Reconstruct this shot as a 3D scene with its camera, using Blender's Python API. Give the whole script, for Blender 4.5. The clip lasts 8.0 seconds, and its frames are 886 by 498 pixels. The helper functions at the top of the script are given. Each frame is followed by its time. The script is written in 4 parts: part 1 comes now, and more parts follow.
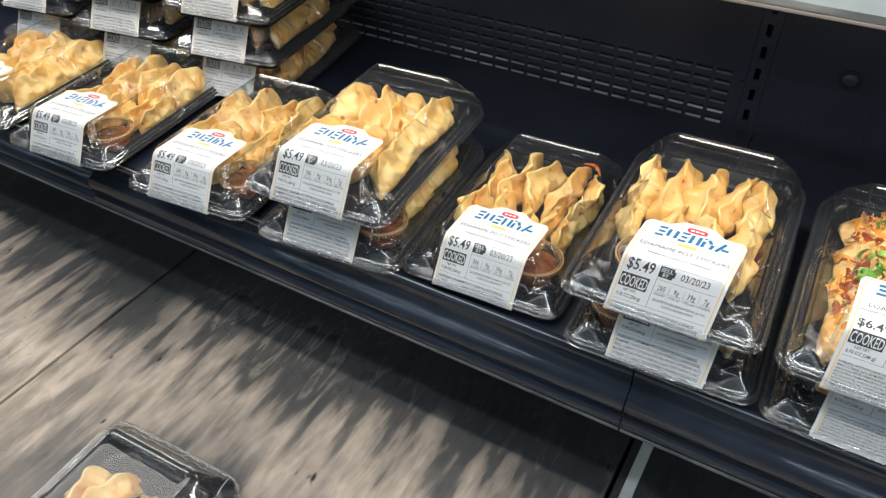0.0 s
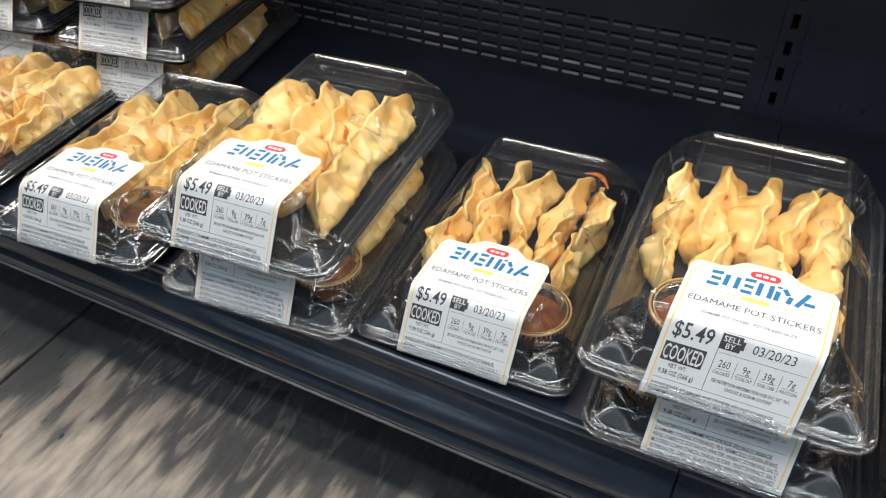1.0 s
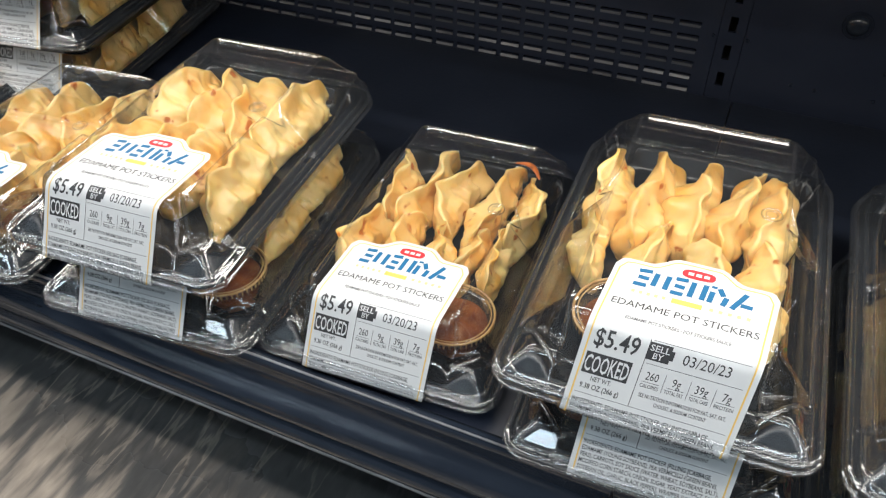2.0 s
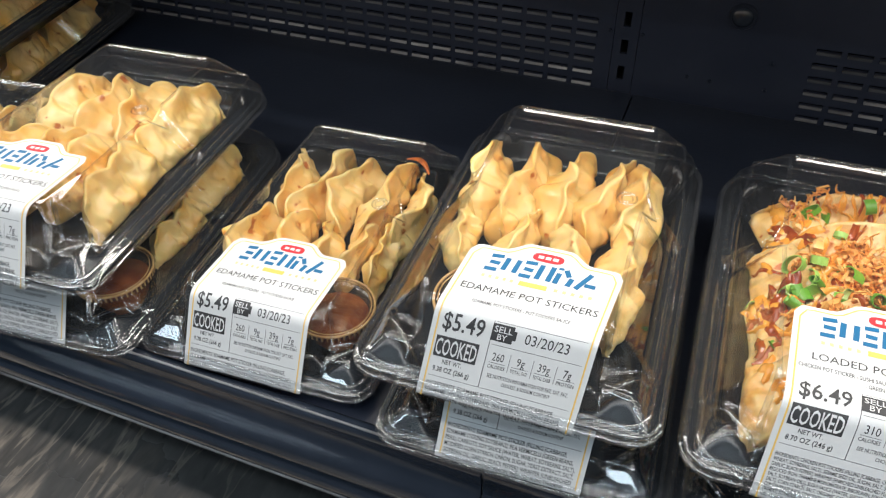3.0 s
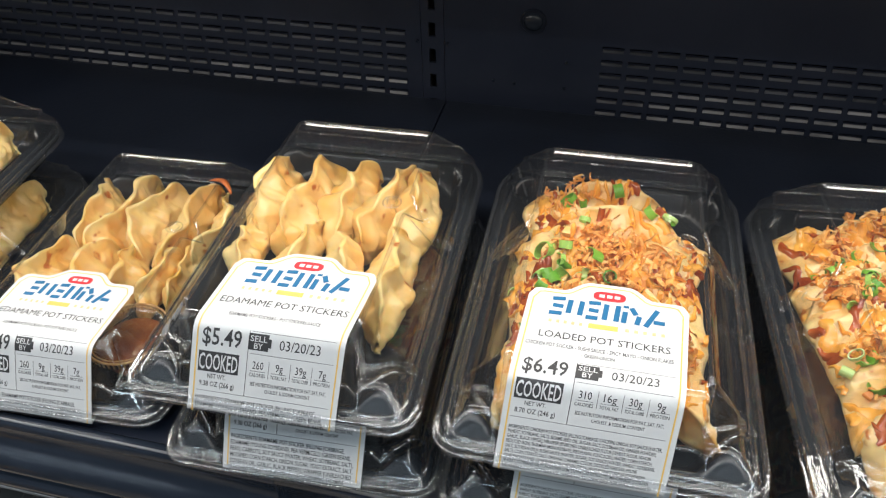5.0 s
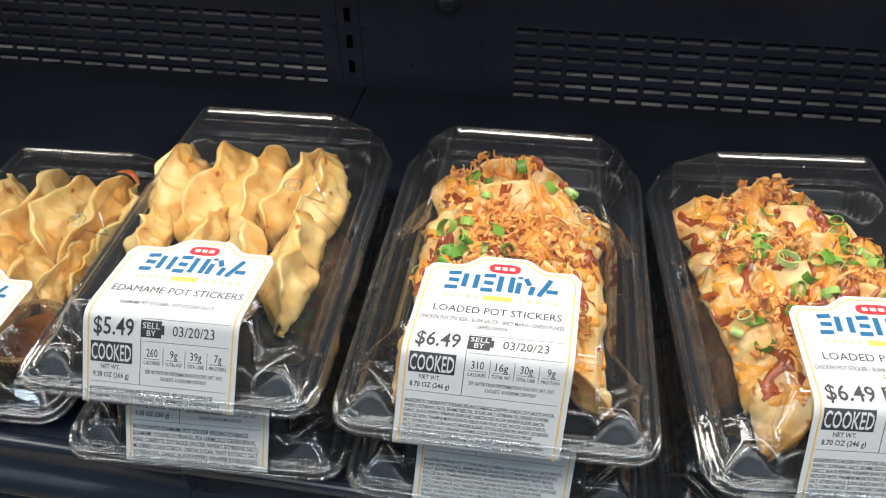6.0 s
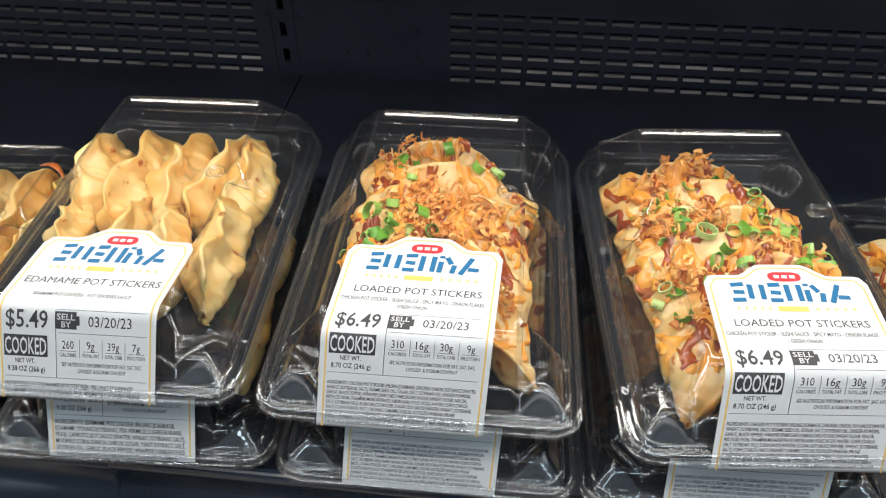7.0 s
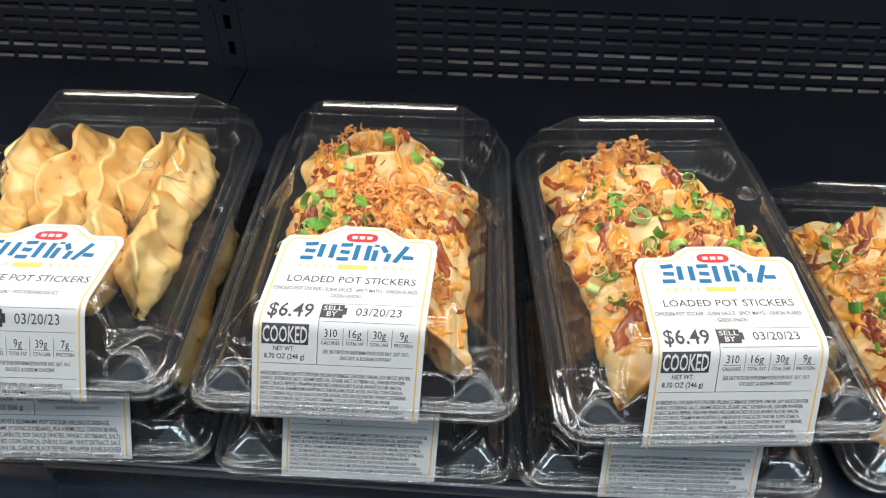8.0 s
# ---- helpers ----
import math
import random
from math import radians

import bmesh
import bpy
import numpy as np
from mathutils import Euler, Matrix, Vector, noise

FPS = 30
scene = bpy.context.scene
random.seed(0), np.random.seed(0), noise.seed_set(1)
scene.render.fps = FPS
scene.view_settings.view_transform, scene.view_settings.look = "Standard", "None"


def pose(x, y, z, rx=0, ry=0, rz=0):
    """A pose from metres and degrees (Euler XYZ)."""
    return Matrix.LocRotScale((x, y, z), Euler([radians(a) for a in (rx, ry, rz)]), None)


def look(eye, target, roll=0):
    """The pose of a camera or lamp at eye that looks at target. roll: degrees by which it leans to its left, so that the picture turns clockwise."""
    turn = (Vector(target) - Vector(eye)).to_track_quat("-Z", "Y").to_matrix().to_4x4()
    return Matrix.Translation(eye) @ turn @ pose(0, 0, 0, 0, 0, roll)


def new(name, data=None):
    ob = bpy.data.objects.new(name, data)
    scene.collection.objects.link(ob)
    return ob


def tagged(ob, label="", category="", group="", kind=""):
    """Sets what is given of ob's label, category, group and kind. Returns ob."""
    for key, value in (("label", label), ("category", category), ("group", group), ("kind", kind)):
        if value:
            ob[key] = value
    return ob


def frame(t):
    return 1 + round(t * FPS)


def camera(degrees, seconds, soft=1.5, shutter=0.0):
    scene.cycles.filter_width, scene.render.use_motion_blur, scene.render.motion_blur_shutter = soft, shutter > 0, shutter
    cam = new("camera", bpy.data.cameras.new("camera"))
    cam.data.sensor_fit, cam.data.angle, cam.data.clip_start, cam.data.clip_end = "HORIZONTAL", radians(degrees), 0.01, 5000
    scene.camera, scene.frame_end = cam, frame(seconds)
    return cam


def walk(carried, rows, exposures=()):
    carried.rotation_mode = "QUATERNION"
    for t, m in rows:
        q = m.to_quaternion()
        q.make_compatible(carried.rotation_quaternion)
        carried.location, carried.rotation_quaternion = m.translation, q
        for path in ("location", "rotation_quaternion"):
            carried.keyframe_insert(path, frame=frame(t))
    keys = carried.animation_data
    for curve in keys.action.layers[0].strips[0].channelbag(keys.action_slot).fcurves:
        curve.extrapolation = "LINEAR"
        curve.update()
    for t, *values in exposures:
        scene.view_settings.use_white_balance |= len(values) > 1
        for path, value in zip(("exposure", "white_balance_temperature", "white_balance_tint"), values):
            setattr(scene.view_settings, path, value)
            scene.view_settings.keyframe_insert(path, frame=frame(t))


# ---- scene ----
cam = camera(61.3, 8.0, soft=1.2)
METRES, EYE, TILT, LEAN, TURN = 0.45, 1.3, -40.12, 0.61, 30.25
ROWS = [
    (0.0, 0.0, 0.0, 0.0, -0.0, 0.0, -0.0),
    (0.5, -0.0039, 0.2169, 0.0704, -1.11, -0.53, 1.63),
    (1.0, 0.0068, 0.3734, 0.1011, -2.47, -1.41, 2.81),
    (1.5, 0.0498, 0.4586, 0.0999, -3.52, -1.98, 3.56),
    (3.0, 0.2252, 0.4466, 0.0751, -6.19, -1.79, 6.14),
    (3.5, 0.284, 0.4276, 0.0693, -7.5, -1.42, 7.36),
    (4.0, 0.3399, 0.4016, 0.06, -9.14, -1.3, 8.69),
    (4.5, 0.3637, 0.3887, 0.0563, -10.92, -1.49, 10.01),
    (6.0, 0.4476, 0.3623, 0.0142, -16.15, -3.2, 13.33),
    (6.5, 0.4668, 0.3556, 0.0001, -17.68, -3.85, 14.19),
    (7.0, 0.4856, 0.3492, -0.0098, -19.13, -4.46, 14.86),
    (7.5, 0.4944, 0.3428, -0.0175, -20.49, -4.96, 15.39),
    (8.0, 0.5149, 0.3359, -0.027, -21.75, -5.48, 15.79),
]
walk(cam, [(t, pose(0, 0, EYE, TILT, LEAN, TURN) @ pose(METRES * x, METRES * y, METRES * z, 90 + pitch, roll, yaw)) for t, x, y, z, yaw, pitch, roll in ROWS],
     exposures=[(0.0, 0.16), (1.5, 0.15), (3.0, 0.08), (4.5, 0.03), (8.0, 0.0)])

# ---- light ----
SHELF = 0.848          # top of the shelf that carries the packs
DECK = 0.635           # bottom deck of the case
BACK = 0.827           # back wall of the case

world = bpy.data.worlds.new("world")
world.use_nodes = True
world.node_tree.nodes["Background"].inputs[0].default_value = (0.75, 0.88, 1.0, 1)
world.node_tree.nodes["Background"].inputs[1].default_value = 0.05
scene.world = world


def lamp(name, at, target, size_x, size_y, watts, colour):
    data = bpy.data.lights.new(name, "AREA")
    data.shape, data.size, data.size_y = "RECTANGLE", size_x, size_y
    data.energy, data.color = watts, colour
    ob = new(name, data)
    ob.matrix_world = look(at, target)
    return ob


# strip under the front of the upper shelf, strip under the canopy, ceiling rows of the shop
lamp("shelf_strip_light", (0.0, 0.535, 1.098), (0.0, 0.53, 0.0), 3.4, 0.02, 3.4, (1.0, 0.94, 0.85))
# the second, wide lamp is an added fill that brings glare onto the deck
for y, wide, watts in ((0.14, 0.05, 15.0), (0.44, 0.40, 10.4)):
    lamp("canopy_and_glare_light", (0.0, y, 1.95), (0.0, y, 0.0), 3.4, wide, watts, (1.0, 0.965, 0.92))
for y in (-0.7, -2.0, -3.3):
    lamp("ceiling_row_light", (0.0, y, 3.38), (0.0, y, 0.0), 8.0, 0.10, 31.0, (0.70, 0.87, 1.0))


# ---- materials ----
def material(name, base, rough=0.5, metal=0.0, vary=0.0, scale=20.0, second=None, bump=0.0, bump_scale=60.0, coat=0.0, sss=0.0, stretch=(1, 1, 1)):
    m = bpy.data.materials.new(name)
    m.use_nodes = True
    n, l = m.node_tree.nodes, m.node_tree.links
    p = n["Principled BSDF"]
    p.inputs["Base Color"].default_value = (*base, 1)
    p.inputs["Roughness"].default_value, p.inputs["Metallic"].default_value = rough, metal
    p.inputs["Coat Weight"].default_value = coat
    p.inputs["Coat Roughness"].default_value = 0.12
    if sss:
        p.inputs["Subsurface Weight"].default_value = sss
        p.inputs["Subsurface Radius"].default_value = (0.006, 0.003, 0.0015)
        p.inputs["Subsurface Scale"].default_value = 1.0
    tc = n.new("ShaderNodeTexCoord")
    mp = n.new("ShaderNodeMapping")
    mp.inputs["Scale"].default_value = stretch
    l.new(tc.outputs["Object"], mp.inputs["Vector"])
    if second:
        t = n.new("ShaderNodeTexNoise")
        t.inputs["Scale"].default_value, t.inputs["Detail"].default_value = scale, 6
        l.new(mp.outputs["Vector"], t.inputs["Vector"])
        r = n.new("ShaderNodeValToRGB")
        r.color_ramp.elements[0].position, r.color_ramp.elements[0].color = 0.5 - vary, (*base, 1)
        r.color_ramp.elements[1].position, r.color_ramp.elements[1].color = 0.5 + vary, (*second, 1)
        l.new(t.outputs["Fac"], r.inputs["Fac"])
        l.new(r.outputs["Color"], p.inputs["Base Color"])
    if bump:
        b, t = n.new("ShaderNodeBump"), n.new("ShaderNodeTexNoise")
        t.inputs["Scale"].default_value, t.inputs["Detail"].default_value = bump_scale, 4
        b.inputs["Strength"].default_value, b.inputs["Distance"].default_value = bump, 0.001
        l.new(mp.outputs["Vector"], t.inputs["Vector"])
        l.new(t.outputs["Fac"], b.inputs["Height"])
        l.new(b.outputs["Normal"], p.inputs["Normal"])
    return m


def ramp_node(n, stops):
    r = n.new("ShaderNodeValToRGB")
    while len(r.color_ramp.elements) < len(stops):
        r.color_ramp.elements.new(0.5)
    for e, (at, c) in zip(r.color_ramp.elements, stops):
        e.position, e.color = at, (*c, 1)
    return r


def clear_plastic(name, tint=(0.97, 0.98, 0.985), gain=1.8, haze=0.016, rough=0.018):
    """Thin clear sheet: mostly see-through, gloss by Fresnel, a trace of haze."""
    m = bpy.data.materials.new(name)
    m.use_nodes = True
    n, l = m.node_tree.nodes, m.node_tree.links
    n.remove(n["Principled BSDF"])
    out = n["Material Output"]
    clear, gloss, dull = n.new("ShaderNodeBsdfTransparent"), n.new("ShaderNodeBsdfGlossy"), n.new("ShaderNodeBsdfDiffuse")
    clear.inputs["Color"].default_value = (*tint, 1)
    gloss.inputs["Roughness"].default_value = rough
    dull.inputs["Color"].default_value = (0.8, 0.82, 0.85, 1)
    fr, power, mul = n.new("ShaderNodeLayerWeight"), n.new("ShaderNodeMath"), n.new("ShaderNodeMath")
    fr.inputs["Blend"].default_value = 0.5
    power.operation, power.inputs[1].default_value = "POWER", 3.6
    mul.operation, mul.use_clamp = "MULTIPLY_ADD", True
    mul.inputs[1].default_value, mul.inputs[2].default_value = 0.85, 0.045 * gain
    l.new(fr.outputs["Facing"], power.inputs[0])
    l.new(power.outputs[0], mul.inputs[0])
    b, t, tc = n.new("ShaderNodeBump"), n.new("ShaderNodeTexNoise"), n.new("ShaderNodeTexCoord")
    t.inputs["Scale"].default_value = 55
    b.inputs["Strength"].default_value, b.inputs["Distance"].default_value = 0.05, 0.001
    l.new(tc.outputs["Object"], t.inputs["Vector"])
    l.new(t.outputs["Fac"], b.inputs["Height"])
    l.new(b.outputs["Normal"], gloss.inputs["Normal"])
    m1, m2 = n.new("ShaderNodeMixShader"), n.new("ShaderNodeMixShader")
    m1.inputs["Fac"].default_value = haze
    l.new(clear.outputs[0], m1.inputs[1])
    l.new(dull.outputs[0], m1.inputs[2])
    l.new(mul.outputs[0], m2.inputs["Fac"])
    l.new(m1.outputs[0], m2.inputs[1])
    l.new(gloss.outputs[0], m2.inputs[2])
    l.new(m2.outputs[0], out.inputs["Surface"])
    return m


def dough(name, pale, warm, brown):
    """Pan-fried wrapper: pale dough, warmer patches, small browned spots, oily sheen."""
    m = bpy.data.materials.new(name)
    m.use_nodes = True
    n, l = m.node_tree.nodes, m.node_tree.links
    p = n["Principled BSDF"]
    p.inputs["Roughness"].default_value = 0.38
    p.inputs["Coat Weight"].default_value, p.inputs["Coat Roughness"].default_value = 0.4, 0.16
    p.inputs["Subsurface Weight"].default_value = 0.28
    p.inputs["Subsurface Radius"].default_value, p.inputs["Subsurface Scale"].default_value = (0.005, 0.003, 0.0012), 1.0
    tc, info, add = n.new("ShaderNodeTexCoord"), n.new("ShaderNodeObjectInfo"), n.new("ShaderNodeVectorMath")
    mul = n.new("ShaderNodeMath")
    mul.operation, mul.inputs[1].default_value = "MULTIPLY", 7.0
    l.new(info.outputs["Random"], mul.inputs[0])
    l.new(tc.outputs["Object"], add.inputs[0])
    l.new(mul.outputs[0], add.inputs[1])
    big, small, fine = (n.new("ShaderNodeTexNoise") for _ in range(3))
    for t, s in ((big, 42), (small, 95), (fine, 190)):
        t.inputs["Scale"].default_value, t.inputs["Detail"].default_value = s, 5
        l.new(add.outputs[0], t.inputs["Vector"])
    r1 = ramp_node(n, [(0.42, pale), (0.68, warm)])
    r2 = ramp_node(n, [(0.63, (0, 0, 0)), (0.70, (1, 1, 1))])
    mix = n.new("ShaderNodeMix")
    mix.data_type = "RGBA"
    l.new(big.outputs["Fac"], r1.inputs["Fac"])
    l.new(small.outputs["Fac"], r2.inputs["Fac"])
    l.new(r2.outputs["Color"], mix.inputs["Factor"])
    l.new(r1.outputs["Color"], mix.inputs["A"])
    mix.inputs["B"].default_value = (*brown, 1)
    l.new(mix.outputs["Result"], p.inputs["Base Color"])
    b = n.new("ShaderNodeBump")
    b.inputs["Strength"].default_value, b.inputs["Distance"].default_value = 0.6, 0.0012
    l.new(fine.outputs["Fac"], b.inputs["Height"])
    l.new(b.outputs["Normal"], p.inputs["Normal"])
    return m


def island_material(name, stops, rough=0.5, coat=0.0, bump=0.3):
    """Colour drawn anew for each loose piece of the mesh."""
    m = bpy.data.materials.new(name)
    m.use_nodes = True
    n, l = m.node_tree.nodes, m.node_tree.links
    p = n["Principled BSDF"]
    p.inputs["Roughness"].default_value, p.inputs["Coat Weight"].default_value = rough, coat
    g = n.new("ShaderNodeNewGeometry")
    r = ramp_node(n, stops)
    l.new(g.outputs["Random Per Island"], r.inputs["Fac"])
    l.new(r.outputs["Color"], p.inputs["Base Color"])
    b, t, tc = n.new("ShaderNodeBump"), n.new("ShaderNodeTexNoise"), n.new("ShaderNodeTexCoord")
    t.inputs["Scale"].default_value = 500
    b.inputs["Strength"].default_value, b.inputs["Distance"].default_value = bump, 0.0005
    l.new(tc.outputs["Object"], t.inputs["Vector"])
    l.new(t.outputs["Fac"], b.inputs["Height"])
    l.new(b.outputs["Normal"], p.inputs["Normal"])
    return m


def worn_glare_deck(name):
    """Black painted sheet worn to grey by sliding packs: streaks along the depth, cloudy rubbing, scratches; lamp
    glare is in the colour too.
    """
    m = bpy.data.materials.new(name)
    m.use_nodes = True
    n, l = m.node_tree.nodes, m.node_tree.links
    p = n["Principled BSDF"]
    tc = n.new("ShaderNodeTexCoord")

    def layer(scale, stretch, lo, hi, detail=6):
        mp, t, r = n.new("ShaderNodeMapping"), n.new("ShaderNodeTexNoise"), ramp_node(n, [(lo, (0, 0, 0)), (hi, (1, 1, 1))])
        mp.inputs["Scale"].default_value = stretch
        mp.inputs["Rotation"].default_value = (0, 0, radians(12))
        t.inputs["Scale"].default_value, t.inputs["Detail"].default_value = scale, detail
        l.new(tc.outputs["Object"], mp.inputs["Vector"])
        l.new(mp.outputs["Vector"], t.inputs["Vector"])
        l.new(t.outputs["Fac"], r.inputs["Fac"])
        return r.outputs["Color"]

    cloud = layer(5.0, (1, 1, 1), 0.35, 0.7)
    streak = layer(30.0, (1.7, 0.26, 1), 0.40, 0.66)
    nick = layer(60.0, (1.0, 0.45, 1), 0.71, 0.76, 2)
    # wear where packs are set down plus painted lamp glare, palest towards the front
    sep, wear_glare = n.new("ShaderNodeSeparateXYZ"), ramp_node(n, [(at, (v, v, v)) for at, v in ((0.0, 0.42), (0.20, 0.46), (0.27, 0.68), (0.320, 0.72), (0.362, 0.52), (0.392, 0.32), (0.425, 0.25), (0.452, 0.24), (0.466, 0.38), (0.480, 0.24), (1.0, 0.12))])
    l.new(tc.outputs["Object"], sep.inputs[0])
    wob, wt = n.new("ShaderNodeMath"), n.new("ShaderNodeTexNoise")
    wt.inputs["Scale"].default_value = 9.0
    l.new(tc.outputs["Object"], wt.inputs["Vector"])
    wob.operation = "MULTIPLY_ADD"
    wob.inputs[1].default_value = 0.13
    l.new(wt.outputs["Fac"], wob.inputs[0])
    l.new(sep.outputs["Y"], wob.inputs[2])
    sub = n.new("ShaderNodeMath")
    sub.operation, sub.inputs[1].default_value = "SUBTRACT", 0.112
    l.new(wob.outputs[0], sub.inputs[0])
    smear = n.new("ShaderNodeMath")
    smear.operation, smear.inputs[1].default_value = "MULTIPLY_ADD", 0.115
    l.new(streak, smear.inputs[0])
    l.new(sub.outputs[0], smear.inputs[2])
    l.new(smear.outputs[0], wear_glare.inputs["Fac"])
    mul = n.new("ShaderNodeMix")
    mul.data_type, mul.blend_type = "RGBA", "MULTIPLY"
    mul.inputs["Factor"].default_value = 0.55
    l.new(wear_glare.outputs["Color"], mul.inputs["A"])
    l.new(cloud, mul.inputs["B"])
    mx = n.new("ShaderNodeMix")
    mx.data_type, mx.blend_type = "RGBA", "ADD"
    mx.inputs["Factor"].default_value = 0.08
    l.new(mul.outputs["Result"], mx.inputs["A"])
    l.new(streak, mx.inputs["B"])
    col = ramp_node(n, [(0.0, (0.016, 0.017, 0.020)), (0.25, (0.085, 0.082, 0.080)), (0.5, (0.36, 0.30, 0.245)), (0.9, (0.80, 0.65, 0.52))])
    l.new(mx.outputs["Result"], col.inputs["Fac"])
    grain = layer(95.0, (1.3, 0.5, 1), 0.25, 0.75, 8)
    rub = n.new("ShaderNodeMix")
    rub.data_type, rub.blend_type = "RGBA", "OVERLAY"
    rub.inputs["Factor"].default_value = 0.18
    l.new(col.outputs["Color"], rub.inputs["A"])
    l.new(grain, rub.inputs["B"])
    dark = n.new("ShaderNodeMix")
    dark.data_type = "RGBA"
    l.new(nick, dark.inputs["Factor"])
    l.new(rub.outputs["Result"], dark.inputs["A"])
    dark.inputs["B"].default_value = (0.02, 0.02, 0.022, 1)
    l.new(dark.outputs["Result"], p.inputs["Base Color"])
    rr = ramp_node(n, [(0.0, (0.36, 0.36, 0.36)), (1.0, (0.25, 0.25, 0.25))])
    l.new(cloud, rr.inputs["Fac"])
    l.new(rr.outputs["Color"], p.inputs["Roughness"])
    b = n.new("ShaderNodeBump")
    b.inputs["Strength"].default_value, b.inputs["Distance"].default_value = 0.14, 0.001
    l.new(streak, b.inputs["Height"])
    l.new(b.outputs["Normal"], p.inputs["Normal"])
    return m


BLACK_METAL = material("black_painted_metal", (0.010, 0.014, 0.025), 0.36, second=(0.016, 0.021, 0.035), vary=0.2, scale=14, bump=0.12, bump_scale=300)
BLACK_RAIL = material("black_rail_plastic", (0.026, 0.034, 0.050), 0.17, second=(0.018, 0.024, 0.036), vary=0.2, scale=25, bump=0.1, bump_scale=120)
WALL_METAL = material("black_wall_metal", (0.013, 0.018, 0.034), 0.42, second=(0.026, 0.032, 0.053), vary=0.2, scale=9, bump=0.15, bump_scale=220)
DARK_VOID = material("duct_metal", (0.05, 0.05, 0.055), 0.8, second=(0.02, 0.02, 0.02), vary=0.2)
# slot lips in two tones: light-catching rows pale, dimmer rows dark
SLOT_LIT = material("lit_slot_edge", (0.50, 0.50, 0.51), 0.35, metal=0.0, second=(0.12, 0.12, 0.13), vary=0.14, scale=11)
SLOT_DIM = material("dim_slot_edge", (0.13, 0.135, 0.15), 0.4, second=(0.05, 0.054, 0.06), vary=0.14, scale=14)
DECK_METAL = worn_glare_deck("worn_glare_deck_metal")
WHITE_PLASTIC = material("white_plastic", (0.90, 0.88, 0.82), 0.4, second=(0.78, 0.75, 0.66), vary=0.25, scale=60)
GREY_RAIL = material("pale_grey_rail", (0.62, 0.67, 0.67), 0.14, second=(0.36, 0.40, 0.40), vary=0.2, scale=10, coat=0.6)
EDGE_TRIM = material("warm_edge", (0.45, 0.36, 0.3), 0.4)
FLOOR_MAT = material("shop_floor", (0.42, 0.40, 0.37), 0.3, second=(0.5, 0.48, 0.45), vary=0.2, scale=3)
WALL_MAT = material("shop_wall", (0.24, 0.245, 0.25), 0.7, second=(0.19, 0.195, 0.20), vary=0.25, scale=1.2)
CEIL_MAT = material("shop_ceiling", (0.24, 0.24, 0.25), 0.8, second=(0.18, 0.18, 0.19), vary=0.25, scale=1)
TRAY_BLACK = material("black_tray_plastic", (0.014, 0.017, 0.022), 0.22, second=(0.011, 0.013, 0.017), vary=0.2, scale=40, bump=0.06, bump_scale=90)
LID_CLEAR = clear_plastic("clear_lid_plastic")
LID_BEAD = clear_plastic("clear_lid_bead", gain=3.6, haze=0.02, rough=0.05)
CUP_CLEAR = clear_plastic("clear_cup_plastic", (0.98, 0.88, 0.72), 2.2, 0.03)
PAPER = material("label_paper", (0.645, 0.655, 0.655), 0.42, second=(0.62, 0.63, 0.64), vary=0.25, scale=60, bump=0.05, bump_scale=400)
INK_BLACK = material("ink_black", (0.045, 0.045, 0.048), 0.5)
INK_GREY = material("ink_grey", (0.11, 0.11, 0.115), 0.5)
INK_BLUE = material("ink_blue", (0.005, 0.125, 0.28), 0.45)
INK_RED = material("ink_red", (0.62, 0.03, 0.04), 0.45)
INK_GOLD = material("ink_gold", (0.78, 0.50, 0.12), 0.4)
INK_TAN = material("ink_tan", (0.62, 0.52, 0.28), 0.5)
DOUGH_PALE = dough("fried_wrapper", (0.90, 0.645, 0.265), (0.86, 0.465, 0.10), (0.50, 0.14, 0.02))
DOUGH_WARM = dough("sauced_wrapper", (0.90, 0.63, 0.28), (0.87, 0.40, 0.07), (0.58, 0.15, 0.02))
FLAKE = island_material("crisp_onion", [(0.0, (0.56, 0.16, 0.02)), (0.35, (0.86, 0.36, 0.07)), (1.0, (0.95, 0.55, 0.17))], 0.45, 0.2)
SPRING_ONION = island_material("sliced_green_onion", [(0.0, (0.08, 0.26, 0.015)), (0.5, (0.20, 0.46, 0.04)), (0.85, (0.40, 0.62, 0.13)), (1.0, (0.65, 0.75, 0.38))], 0.35, 0.3)
DARK_SAUCE = material("dark_sauce", (0.26, 0.030, 0.005), 0.08, second=(0.48, 0.10, 0.015), vary=0.2, scale=90, coat=0.5)
MAYO = material("spicy_mayo", (0.93, 0.46, 0.08), 0.2, second=(0.88, 0.32, 0.03), vary=0.2, scale=90, coat=0.3)
CUP_RIM = material("amber_rim_plastic", (0.66, 0.42, 0.18), 0.22, second=(0.40, 0.20, 0.07), vary=0.2, scale=120, coat=0.5)
CUP_SAUCE = material("dipping_sauce", (0.20, 0.045, 0.010), 0.15, second=(0.46, 0.15, 0.04), vary=0.2, scale=80, coat=0.4)


# ---- mesh helpers ----
def mesh_of(name, bm, mat, smooth=False):
    me = bpy.data.meshes.new(name)
    bm.to_mesh(me)
    bm.free()
    me.materials.append(mat)
    if smooth:
        me.polygons.foreach_set("use_smooth", [True] * len(me.polygons))
    return me


def part(name, bm, mat, parent=None, label="", smooth=False):
    ob = new(name, bm if isinstance(bm, bpy.types.Mesh) else mesh_of(name, bm, mat, smooth))
    if parent:
        ob.parent = parent
    return tagged(ob, label)


def thing(name, at, label, category, group="", rz=0.0):
    ob = new(name)
    ob.empty_display_size = 0.02
    ob.matrix_world = pose(*at, 0, 0, rz)
    return tagged(ob, label, category, group)


